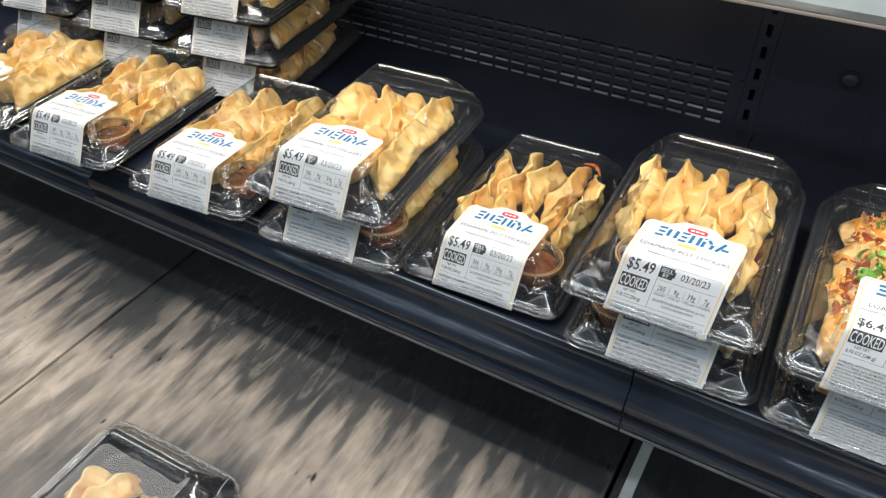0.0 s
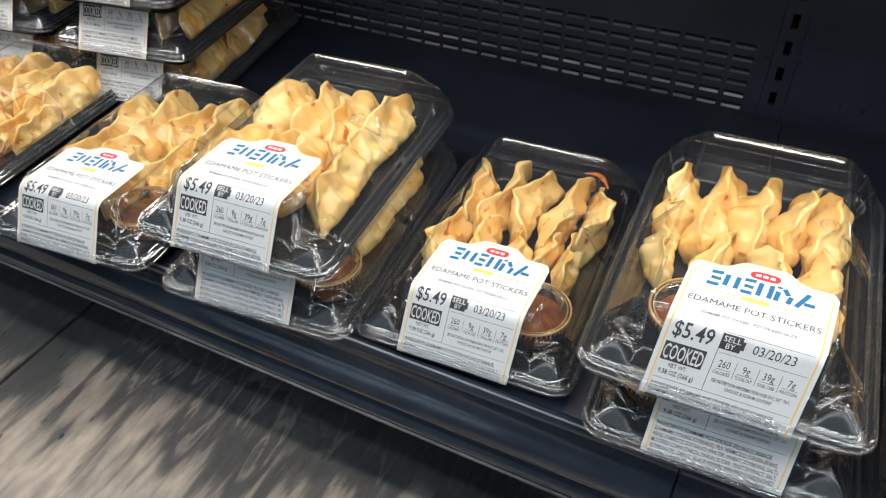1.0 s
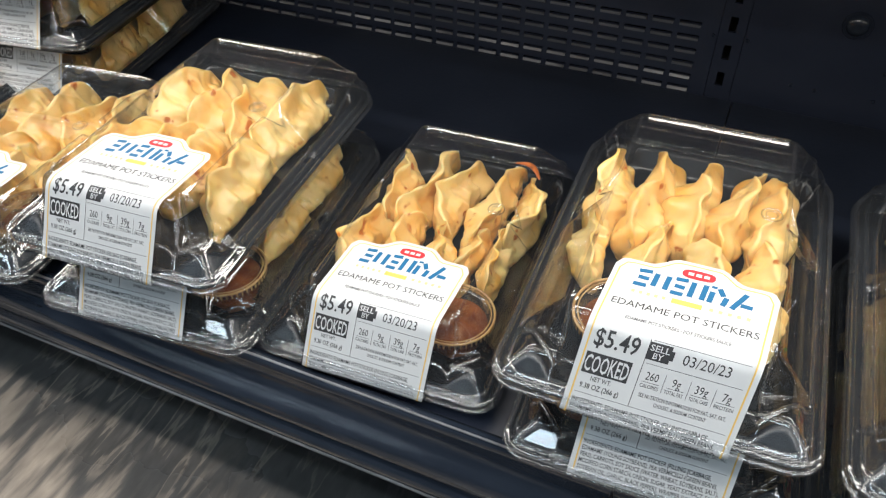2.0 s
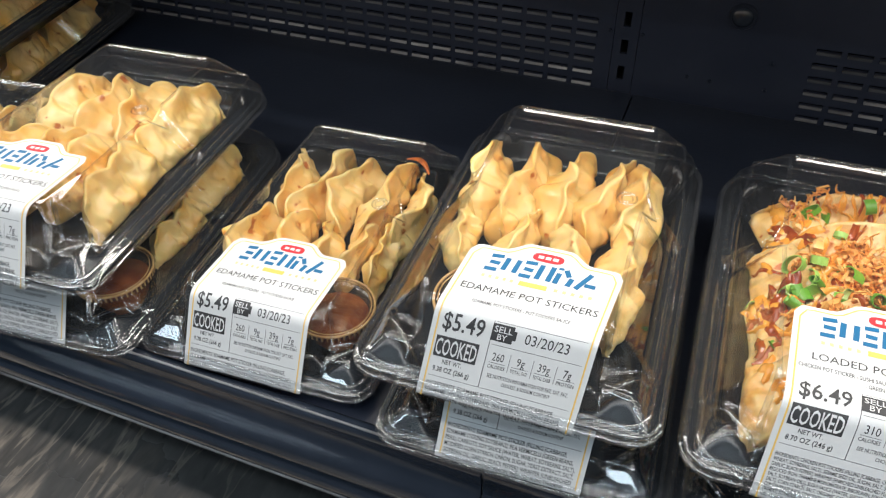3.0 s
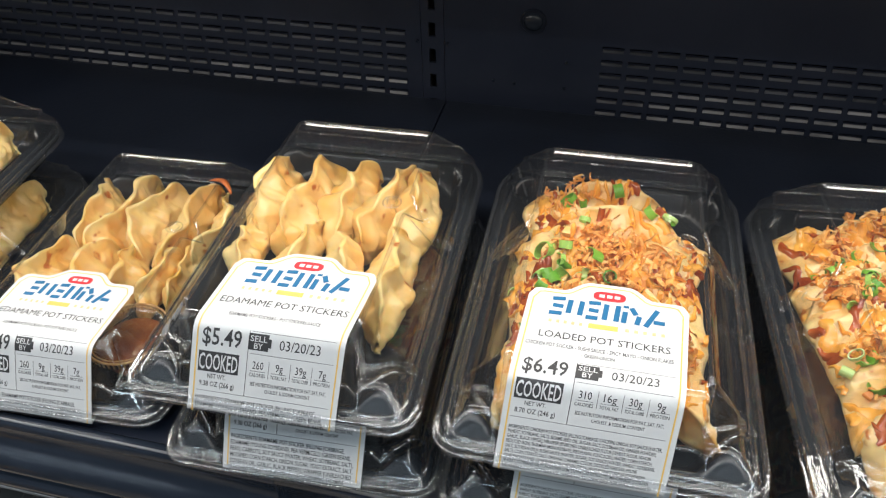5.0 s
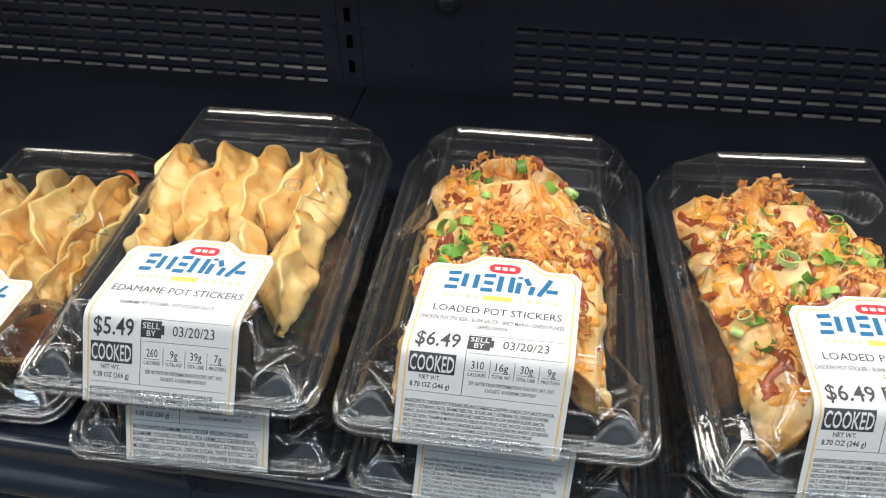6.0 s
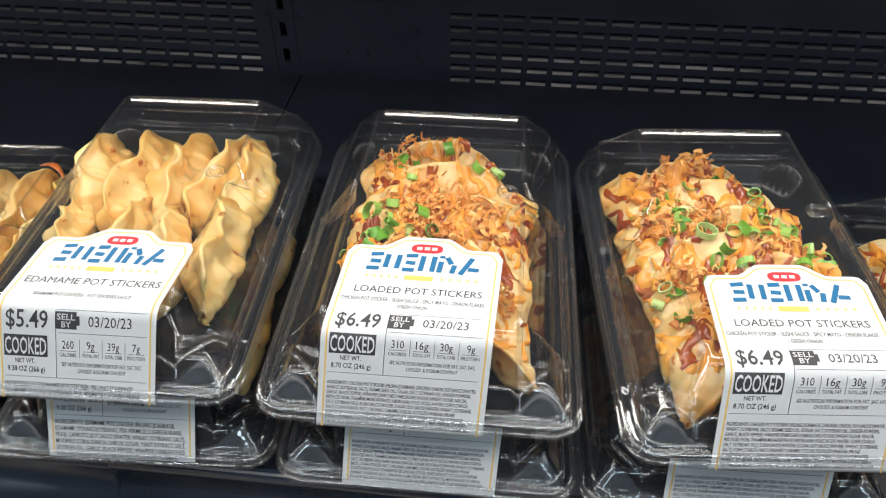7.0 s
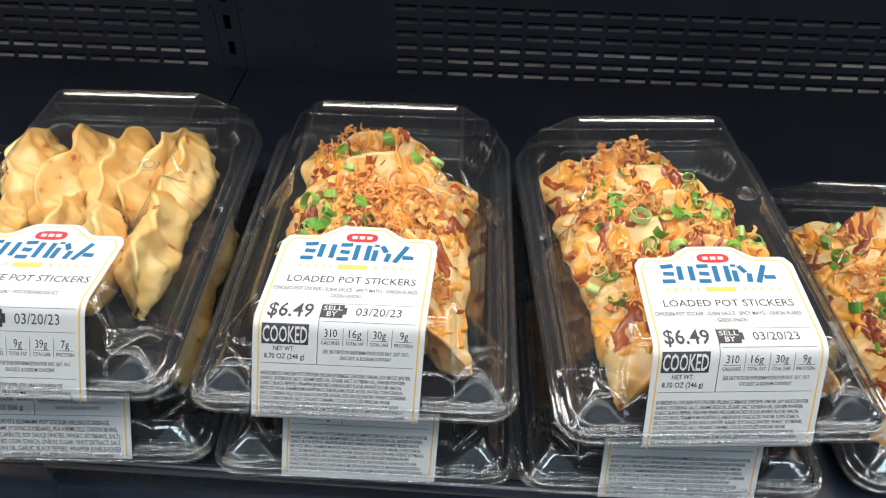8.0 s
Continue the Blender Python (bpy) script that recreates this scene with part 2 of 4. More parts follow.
def add_box(bm, x0, x1, y0, y1, z0, z1, bevel=0.0):
    r = bmesh.ops.create_cube(bm, size=1.0, matrix=Matrix.LocRotScale(((x0 + x1) / 2, (y0 + y1) / 2, (z0 + z1) / 2), None, (x1 - x0, y1 - y0, z1 - z0)))
    if bevel:
        bmesh.ops.bevel(bm, geom=list({e for v in r["verts"] for e in v.link_edges}), offset=bevel, segments=2, affect="EDGES", profile=0.5)
    return bm


def box(*a, bevel=0.0):
    return add_box(bmesh.new(), *a, bevel=bevel)


def structure(name, bm, mat, label, smooth=False):
    ob = part(name, bm, mat, None, label, smooth)
    ob["kind"] = "structure"
    return ob


def extrude_profile(points, x0, x1):
    """A bar along x with the closed (y, z) outline."""
    bm = bmesh.new()
    a = [bm.verts.new((x0, y, z)) for y, z in points]
    b = [bm.verts.new((x1, y, z)) for y, z in points]
    k = len(points)
    for i in range(k):
        bm.faces.new((a[i], a[(i + 1) % k], b[(i + 1) % k], b[i]))
    bm.faces.new(a[::-1])
    bm.faces.new(b)
    bmesh.ops.recalc_face_normals(bm, faces=bm.faces[:])
    return bm


# ---- the shop round the case ----
structure("floor", box(-6, 6, -4.2, 1.4, -0.1, 0.0), FLOOR_MAT, "pale polished shop floor")
structure("ceiling", box(-6, 6, -4.2, 1.4, 3.5, 3.6), CEIL_MAT, "plain grey shop ceiling")
structure("wall_north", box(-6, 6, 1.3, 1.4, 0, 3.5), WALL_MAT, "plain shop wall behind the case")
structure("wall_south", box(-6, 6, -4.2, -4.1, 0, 3.5), WALL_MAT, "plain shop wall across the aisle")
structure("wall_west", box(-6, -5.9, -4.1, 1.3, 0, 3.5), WALL_MAT, "plain shop end wall")
structure("wall_east", box(5.9, 6, -4.1, 1.3, 0, 3.5), WALL_MAT, "plain shop end wall")

# ---- the refrigerated case ----
CASE0, CASE1 = -2.2, 1.9
structure("case_base", box(CASE0, CASE1, -0.06, 0.9, 0.0, 0.60, bevel=0.01), BLACK_METAL, "black lower body of the chilled case")
structure("case_canopy", box(CASE0, CASE1, 0.02, 1.0, 1.98, 2.1, bevel=0.01), BLACK_METAL, "black canopy of the chilled case")
structure("case_end", box(CASE0 - 0.03, CASE0, -0.06, 1.0, 0.0, 2.1, bevel=0.005), BLACK_METAL, "black end panel of the chilled case")
structure("case_end", box(CASE1, CASE1 + 0.03, -0.06, 1.0, 0.0, 2.1, bevel=0.005), BLACK_METAL, "black end panel of the chilled case")

deck = new("bottom_deck")
tagged(deck, "worn grey-black metal deck plates with scuff streaks", "deck", kind="structure")
JOINTS = (-1.96, -1.33, -0.70, -0.072, 0.56, 1.19)
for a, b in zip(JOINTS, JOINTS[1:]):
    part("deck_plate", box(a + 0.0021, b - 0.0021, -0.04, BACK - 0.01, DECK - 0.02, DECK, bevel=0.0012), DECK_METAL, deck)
structure("deck_lip", box(CASE0, CASE1, -0.075, -0.042, 0.55, DECK + 0.06, bevel=0.008), BLACK_RAIL, "black front lip of the case")
white = part("divider_strip", box(-0.0610, -0.0495, 0.16, 0.60, DECK, DECK + 0.006, bevel=0.0012), WHITE_PLASTIC)
tagged(white, "narrow white plastic strip lying on the deck", "strip")

# shelf with its front rail
shelf = new("shelf")
tagged(shelf, "black metal shelf with a ridged front rail", "shelf", kind="structure")
MODULES = (-1.96, -1.33, -0.70, -0.069, 0.56, 1.19)
RAIL = [(0.4105, 0.8512), (0.4070, 0.8520), (0.4040, 0.8505), (0.4030, 0.8470), (0.4042, 0.8430), (0.4052, 0.8360), (0.4048, 0.8270),
        (0.4010, 0.8245), (0.3975, 0.8225), (0.3950, 0.8180), (0.3945, 0.8120), (0.3962, 0.8065), (0.3990, 0.8040), (0.3985, 0.8010), (0.3955, 0.7990),
        (0.3945, 0.7950), (0.3955, 0.7900), (0.3985, 0.7865), (0.3975, 0.7850), (0.3965, 0.7830), (0.3980, 0.7815), (0.4100, 0.7815)]
for a, b in zip(MODULES, MODULES[1:]):
    part("shelf_plate", box(a + 0.0005, b - 0.0005, 0.4105, BACK - 0.012, SHELF - 0.016, SHELF, bevel=0.001), BLACK_METAL, shelf)
    part("front_rail", extrude_profile(RAIL, a + 0.0008, b - 0.0008), BLACK_RAIL, shelf, "black ridged plastic rail", smooth=True)

# thin pale rods added as the bright highlight lines on the rail's edges
RAIL_GLINT = material("rail_glint_grey", (0.30, 0.31, 0.32), 0.3, second=(0.10, 0.105, 0.11), vary=0.2, scale=30)
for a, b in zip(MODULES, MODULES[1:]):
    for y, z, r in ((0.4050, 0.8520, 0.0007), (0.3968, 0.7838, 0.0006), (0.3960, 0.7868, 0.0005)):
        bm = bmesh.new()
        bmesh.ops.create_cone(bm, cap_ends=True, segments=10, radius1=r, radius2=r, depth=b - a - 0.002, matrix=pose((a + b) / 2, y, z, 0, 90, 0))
        part("rail_glint_line", bm, RAIL_GLINT, shelf, "pale line painted as a highlight along the rail", True)

# upper shelf, only its pale front is seen
upper = new("upper_shelf")
tagged(upper, "upper shelf with a pale grey glossy price rail", "shelf", kind="structure")
part("shelf_plate", box(CASE0, CASE1, 0.545, BACK - 0.012, 1.118, 1.135, bevel=0.002), BLACK_METAL, upper)
part("price_rail", extrude_profile([(0.500, 1.112), (0.497, 1.118), (0.512, 1.160), (0.520, 1.160), (0.520, 1.112)], CASE0, CASE1), GREY_RAIL, upper, "pale grey glossy price rail")
part("rail_edge", box(CASE0, CASE1, 0.4985, 0.520, 1.1095, 1.1118, bevel=0.0006), EDGE_TRIM, upper)


def slotted_wall(x0, x1, z0, z1, slots_x, slots_z, length, height):
    """Sheet with rows of real slots through it, 3 mm thick."""
    xs = sorted({x0, x1, *[c - length / 2 for c in slots_x], *[c + length / 2 for c in slots_x]})
    zs = sorted({z0, z1, *[c - height / 2 for c in slots_z], *[c + height / 2 for c in slots_z]})
    bm = bmesh.new()
    front = [[bm.verts.new((x, BACK, z)) for x in xs] for z in zs]
    rear = [[bm.verts.new((x, BACK + 0.003, z)) for x in xs] for z in zs]

    def hole(i, j):
        if not (0 <= i < len(xs) - 1 and 0 <= j < len(zs) - 1):
            return True
        cx, cz = (xs[i] + xs[i + 1]) / 2, (zs[j] + zs[j + 1]) / 2
        return any(abs(cx - c) < length / 2 for c in slots_x) and any(abs(cz - c) < height / 2 for c in slots_z)

    for j in range(len(zs) - 1):
        for i in range(len(xs) - 1):
            if hole(i, j):
                continue
            bm.faces.new((front[j][i], front[j][i + 1], front[j + 1][i + 1], front[j + 1][i]))
            bm.faces.new((rear[j][i], rear[j + 1][i], rear[j + 1][i + 1], rear[j][i + 1]))
            for di, dj, c0, c1 in ((-1, 0, (j, i), (j + 1, i)), (1, 0, (j + 1, i + 1), (j, i + 1)), (0, -1, (j, i + 1), (j, i)), (0, 1, (j + 1, i), (j + 1, i + 1))):
                if hole(i + di, j + dj):
                    bm.faces.new((front[c0[0]][c0[1]], front[c1[0]][c1[1]], rear[c1[0]][c1[1]], rear[c0[0]][c0[1]]))
    loose = [v for v in bm.verts if not v.link_faces]
    bmesh.ops.delete(bm, geom=loose, context="VERTS")
    return bm


ROW_Z = [0.8465 + 0.0122 * k for k in range(6)]
PITCH, SLOT = 0.0232, 0.0190
left_x = [-0.119 - PITCH * k for k in range(66)]
right_x = [0.077 + PITCH * k for k in range(60)]
back = new("back_wall")
tagged(back, "black metal back wall with rows of air slots", "wall", kind="structure")
part("grille_panel", slotted_wall(-1.96, -0.0950, 0.60, 1.98, left_x, ROW_Z, SLOT, 0.0024), WALL_METAL, back)
part("grille_panel", slotted_wall(-0.0730, 1.80, 0.60, 1.98, right_x, ROW_Z, SLOT, 0.0024), WALL_METAL, back)
part("slotted_upright", slotted_wall(-0.0945, -0.0735, 0.60, 1.98, [-0.0845], [0.8600 + 0.0254 * k for k in range(-9, 40)], 0.0062, 0.0135), WALL_METAL, back)
part("duct_plate", box(CASE0, CASE1, BACK + 0.035, BACK + 0.045, 0.60, 1.98), DARK_VOID, back)
# pressed lips under each slot; lower rows coloured as if catching more light
for xs_row, lit_rows in ((left_x[:24], 2), (right_x[:26], 3)):
    for rows_z, mat, words in ((ROW_Z[:lit_rows], SLOT_LIT, "lips of the air slots in a lit tone"), (ROW_Z[lit_rows:], SLOT_DIM, "lips of the air slots in a dim tone")):
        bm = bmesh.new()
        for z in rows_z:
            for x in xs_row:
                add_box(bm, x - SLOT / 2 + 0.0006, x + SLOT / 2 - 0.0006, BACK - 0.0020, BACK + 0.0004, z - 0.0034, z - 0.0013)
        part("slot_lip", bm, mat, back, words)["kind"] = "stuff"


def screw(x, z, r):
    bm = bmesh.new()
    bmesh.ops.create_cone(bm, cap_ends=True, segments=24, radius1=r * 1.35, radius2=r * 1.25, depth=0.0015, matrix=pose(0, -0.0007, 0, 90))
    head = bmesh.new()
    bmesh.ops.create_uvsphere(head, u_segments=20, v_segments=10, radius=r, matrix=Matrix.LocRotScale((0, -0.001, 0), None, (1, 0.5, 1)))
    ob = thing("screw", (x, BACK, z), "dark round screw head in the back wall", "screw")
    part("washer", bm, BLACK_METAL, ob)
    part("head", head, BLACK_RAIL, ob, smooth=True)


screw(0.0065, 0.9265, 0.0085)
for x, z in ((-0.0270, 0.8665), (-0.0076, 0.8655), (0.0380, 0.8650), (0.0380, 0.8900), (-0.0985, 0.8990), (-0.0705, 0.8990)):
    screw(x, z, 0.0013)


# ---- packs ----
W, L, H = 0.0750, 0.1125, 0.0500      # half width, half length and height of a pack


def smooth_min(values, k=0.0014):
    m = min(values)
    return m - k * math.log(sum(math.exp((m - v) / k) for v in values))


def ease(lo, hi, v):
    v = min(1.0, max(0.0, (v - lo) / (hi - lo)))
    return v * v * (3 - 2 * v)


def recess(x, y):
    """Distance outside the tray's sunken part, whose corners are cut off aslant."""
    ax, ay = abs(x), abs(y)
    return max(ax - 0.0625, ay - 0.1010, (ax + ay - 0.1455) * 0.7071)


def flange(x, y, low, high, reach=0.012):
    d = min(W - 0.004 - abs(x), L - 0.004 - abs(y))
    return low + (high - low) * min(1.0, max(0.0, d / reach))


def lid_height(x, y):
    ax = abs(x)
    side = 0.0500 - (ax - 0.0450) * 1.36
    if ax > 0.045:
        pinch = math.exp(-((y - 0.012) / 0.0045) ** 2) * 0.010
        side -= pinch
    rear = 0.0500 - (y - 0.0885) * 1.55
    if ax < 0.0435:
        front = 0.0500 - (-0.0900 - y) * 1.95
    else:
        step = 0.0500 - (-0.0815 - y) * 5.0 - (ax - 0.0435) * 2.0
        front = max(step, flange(x, y, 0.0158, 0.0254))
    return max(smooth_min([0.0500, side, rear, front]) + 0.0008, 0.0160)


def round_corner(x, y, w, l, r):
    r += 0.010 if y > 0 else 0.0          # the rear corners are cut rounder
    cx, cy = w - r, l - r
    dx, dy = abs(x) - cx, abs(y) - cy
    if dx > 0 and dy > 0:
        d = math.hypot(dx, dy)
        if d > r:
            return math.copysign(cx + dx * r / d, x), math.copysign(cy + dy * r / d, y)
    return x, y


def sheet(height, w, l, nx, ny, r):
    bm = bmesh.new()
    rows = []
    for j in range(ny + 1):
        row = []
        for i in range(nx + 1):
            x, y = w * (2 * i / nx - 1), l * (2 * j / ny - 1)
            rx, ry = round_corner(x, y, w, l, r)
            row.append(bm.verts.new((rx, ry, height(rx, ry))))
        rows.append(row)
    for j in range(ny):
        for i in range(nx):
            bm.faces.new((rows[j][i], rows[j][i + 1], rows[j + 1][i + 1], rows[j + 1][i]))
    bmesh.ops.remove_doubles(bm, verts=bm.verts[:], dist=0.00002)
    return bm


def add_tube(bm, points, r, closed=False, k=9, flat=0.7):
    pts = [Vector(p) for p in points]
    n = len(pts)
    rings = []
    for i, p in enumerate(pts):
        a = pts[(i - 1) % n] if closed or i else p
        b = pts[(i + 1) % n] if closed or i < n - 1 else p
        d = (b - a).normalized()
        side = d.cross(Vector((0, 0, 1)))
        side = side.normalized() if side.length > 1e-4 else Vector((1, 0, 0))
        up = side.cross(d)
        rings.append([bm.verts.new(p + side * r * math.cos(c) + up * r * flat * math.sin(c)) for c in [radians(-25 + 230 * j / (k - 1)) for j in range(k)]])
    for i in range(n if closed else n - 1):
        for j in range(k - 1):
            bm.faces.new((rings[i][j], rings[i][j + 1], rings[(i + 1) % n][j + 1], rings[(i + 1) % n][j]))


def add_facet(bm, half, y, z, r=0.022, mid=39.0, span=8.0):
    """The gently rounded sloping face under the rear bar, from its upper edge at (y, z) down to the front."""
    rows = []
    steps = 10
    for k in range(steps + 1):
        tilt = radians(mid - span + 2 * span * k / steps)
        if k:
            y -= r * radians(2 * span / steps) * math.cos(tilt)
            z -= r * radians(2 * span / steps) * math.sin(tilt)
        rows.append([bm.verts.new((half * (2 * i / 8 - 1), y, z)) for i in range(9)])
    for a, b in zip(rows, rows[1:]):
        for i in range(8):
            bm.faces.new((b[i], b[i + 1], a[i + 1], a[i]))


def loop(w, l, r, z):
    pts = []
    for sx, sy, a0 in ((1, 1, 0), (-1, 1, 90), (-1, -1, 180), (1, -1, 270)):
        q = r + (0.010 if sy > 0 else 0.0)
        pts += [(sx * (w - q) + q * math.cos(radians(a0 + 15 * k)), sy * (l - q) + q * math.sin(radians(a0 + 15 * k)), z) for k in range(7)]
    return pts


def fine_line(points, step=0.004):
    out = []
    for a, b in zip(points, points[1:]):
        m = max(1, int((Vector(b) - Vector(a)).length / step))
        out += [tuple(Vector(a).lerp(Vector(b), k / m)) for k in range(m)]
    return out + [points[-1]]


def on_sheet(points, step=0.004):
    """The same line laid on the lid's own surface."""
    return [(x, y, lid_height(x, y) + 0.0003) for x, y, _ in fine_line([(x, y, 0.0) for x, y in points], step)]


def add_ribs(bm):
    """Moulded beads of the lid: rim, rear bar, roof edges and the stepped front corners."""
    add_tube(bm, loop(W - 0.0006, L - 0.0006, 0.014, 0.0120), 0.0015, True)
    add_tube(bm, loop(W - 0.0016, L - 0.0016, 0.0135, 0.0162), 0.0013, True)
    add_tube(bm, loop(W - 0.0068, L - 0.0062, 0.0110, 0.0168), 0.0013, True, flat=0.5)
    add_tube(bm, [(-0.0415, 0.0835, 0.0500), (-0.0405, 0.0862, 0.0502), (0.0405, 0.0862, 0.0502), (0.0415, 0.0835, 0.0500)], 0.0016, flat=0.7)
    add_facet(bm, 0.0405, 0.0868, 0.0514)
    add_tube(bm, [(-0.041, 0.0912, 0.0468), (0.041, 0.0912, 0.0468)], 0.0016, flat=0.6)
    add_tube(bm, [(-0.058, 0.1045, 0.0300), (0.058, 0.1045, 0.0300)], 0.0012)
    for s in (-1, 1):
        add_tube(bm, fine_line([(s * 0.0440, 0.084, 0.0496), (s * 0.0445, 0.022, 0.0498)]), 0.0011)
        add_tube(bm, fine_line([(s * 0.0445, 0.004, 0.0498), (s * 0.0440, -0.078, 0.0498)]), 0.0011)
        add_tube(bm, [(s * 0.0450, 0.022, 0.0495), (s * 0.0520, 0.013, 0.0385), (s * 0.0450, 0.004, 0.0495)], 0.0012)
        add_tube(bm, on_sheet([(s * 0.0440, -0.0780), (s * 0.0442, -0.0815), (s * 0.0450, -0.0860), (s * 0.0455, -0.0925)], 0.0015), 0.0014)
        add_tube(bm, [(s * 0.0600, 0.1030, 0.0300), (s * 0.0440, 0.0870, 0.0485)], 0.0009)
        add_tube(bm, fine_line([(s * 0.0600, 0.1030, 0.0300), (s * 0.0660, 0.0500, 0.0225), (s * 0.0665, -0.080, 0.0220)]), 0.0008)
    corner = [(0.0450, -0.1010), (0.0600, -0.0855), (0.0625, -0.0845), (0.0650, -0.0850)]
    add_tube(bm, on_sheet([(-x, y) for x, y in corner[::-1]] + corner), 0.0013)



def lid_mesh():
    bm = sheet(lid_height, W - 0.0010, L - 0.0010, 76, 112, 0.014)
    rim = [e for e in bm.edges if e.is_boundary]
    lip = bmesh.ops.extrude_edge_only(bm, edges=rim)
    for v in [g for g in lip["geom"] if isinstance(g, bmesh.types.BMVert)]:
        v.co.z -= 0.0042
        v.co.x *= 1.0 + 0.001 / W
        v.co.y *= 1.0 + 0.001 / L
    bmesh.ops.recalc_face_normals(bm, faces=bm.faces[:])
    return mesh_of("lid", bm, LID_CLEAR, True)


def bead_mesh():
    bm = bmesh.new()
    add_ribs(bm)
    return mesh_of("moulded_bead", bm, LID_BEAD, True)


def tray_height(x, y):
    return max(0.0030, flange(x, y, 0.0132, 0.0235) - max(0.0, 0.0015 - recess(x, y)) * 3.2)


def tray_mesh():
    bm = sheet(tray_height, W - 0.0025, L - 0.0025, 50, 70, 0.013)
    edge = [e for e in bm.edges if e.is_boundary]
    low = bmesh.ops.extrude_edge_only(bm, edges=edge)
    vs = [g for g in low["geom"] if isinstance(g, bmesh.types.BMVert)]
    es = [g for g in low["geom"] if isinstance(g, bmesh.types.BMEdge) and g.is_boundary]
    for v in vs:
        v.co.z = 0.0125
    under = bmesh.ops.extrude_edge_only(bm, edges=es)
    vs = [g for g in under["geom"] if isinstance(g, bmesh.types.BMVert)]
    es = [g for g in under["geom"] if isinstance(g, bmesh.types.BMEdge) and g.is_boundary]
    for v in vs:
        v.co.x *= 0.93
        v.co.y *= 0.95
        v.co.z = 0.0112
    foot = bmesh.ops.extrude_edge_only(bm, edges=es)
    vs = [g for g in foot["geom"] if isinstance(g, bmesh.types.BMVert)]
    es = [g for g in foot["geom"] if isinstance(g, bmesh.types.BMEdge) and g.is_boundary]
    for v in vs:
        v.co.x *= 0.93
        v.co.y *= 0.95
        v.co.z = 0.0
    bmesh.ops.contextual_create(bm, geom=es)
    bmesh.ops.recalc_face_normals(bm, faces=bm.faces[:])
    return mesh_of("tray", bm, TRAY_BLACK, True)


LID_MESH, BEAD_MESH, TRAY_MESH = lid_mesh(), bead_mesh(), tray_mesh()


def ring_mesh(r, tube):
    bm = bmesh.new()
    rows = [[bm.verts.new(((r + tube * math.cos(b)) * math.cos(a), (r + tube * math.cos(b)) * math.sin(a), tube * math.sin(b)))
             for b in [k * math.tau / 6 for k in range(6)]] for a in [k * math.tau / 24 for k in range(24)]]
    for i in range(24):
        for j in range(6):
            bm.faces.new((rows[i][j], rows[(i + 1) % 24][j], rows[(i + 1) % 24][(j + 1) % 6], rows[i][(j + 1) % 6]))
    return bm


bm = ring_mesh(0.0052, 0.0005)
bm2 = ring_mesh(0.0030, 0.0004)
me_tmp = bpy.data.meshes.new("vent")
bm2.to_mesh(me_tmp)
bm2.free()
bm.from_mesh(me_tmp)
VENT_MESH = mesh_of("vent", bm, LID_BEAD, True)

# ---- labels ----
# flat label: u across (metres from the middle), v down from the peak; it folds over the front edge of the lid
LAB_W, LAB_L, FOLD = 0.0374, 0.1115, 0.0635
DROP = 0.0408         # length of the label below the fold, down to the rim
text_cache = {}


def drape(u, v, dy, off, lift, skew=0.0):
    """Flat label point to the pack: dy slides the label to the front, off to the side, lift raises it from the sheet."""
    top, bend = 0.0512, 0.0095
    s = v + dy - FOLD
    ang = math.atan2(0.043, 0.0222)
    arc = bend * ang
    if s < -arc / 2:
        y, z, n = -0.0900 - (s + arc / 2) + 0.0035, top, (0.0, 1.0)
    else:
        a = min(max((s + arc / 2) / bend, 0.0), ang)
        y = -0.0865 - bend * math.sin(a)
        z = top - bend * (1 - math.cos(a))
        n = (-math.sin(a), math.cos(a))
        rest = max(0.0, s - arc / 2)
        under = max(0.0, rest - DROP)          # what is left over is tucked under the rim
        rest = min(rest, DROP)
        y -= rest * math.cos(ang)
        z -= rest * math.sin(ang)
        y += under * 0.97
        z -= under * 0.1
    return (u + off - skew * (v - 0.012), y + n[0] * lift, z + n[1] * lift)


def top_edge(u):
    """How far below the peak the label's shaped top lies at u."""
    a = abs(u)
    hump = 0.0075 * (0.5 - 0.5 * math.cos(math.pi * min(1.0, max(0.0, (a - 0.009) / 0.013))))
    corner = max(0.0, a - (LAB_W - 0.005))
    return hump + 0.001 + 0.005 - math.sqrt(max(0.0, 0.005 ** 2 - corner ** 2))


def label_sheet(dy, off, skew):
    bm = bmesh.new()
    nu, nv = 30, 56
    rows = []
    for j in range(nv + 1):
        row = []
        for i in range(nu + 1):
            u = LAB_W * (2 * i / nu - 1)
            t0 = top_edge(u)
            row.append(bm.verts.new(drape(u, t0 + (LAB_L - t0) * j / nv, dy, off, 0.0, skew)))
        rows.append(row)
    for j in range(nv):
        for i in range(nu):
            bm.faces.new((rows[j][i], rows[j + 1][i], rows[j + 1][i + 1], rows[j][i + 1]))
    return mesh_of("label", bm, PAPER, True)


def glyphs(text, heavy=0.0):
    """Flat triangles of a line in the built-in font, scaled to capital height 1."""
    key = (text, heavy)
    if key in text_cache:
        return text_cache[key]
    cu = bpy.data.curves.new("line", "FONT")
    cu.body, cu.size, cu.resolution_u, cu.offset = text, 1.0, 2, heavy
    ob = new("line", cu)
    me = ob.evaluated_get(bpy.context.evaluated_depsgraph_get()).to_mesh()
    verts = [(v.co.x, v.co.y) for v in me.vertices]
    faces = [tuple(p.vertices) for p in me.polygons]
    bpy.data.objects.remove(ob)
    bpy.data.curves.remove(cu)
    text_cache[key] = (verts, faces)
    return text_cache[key]


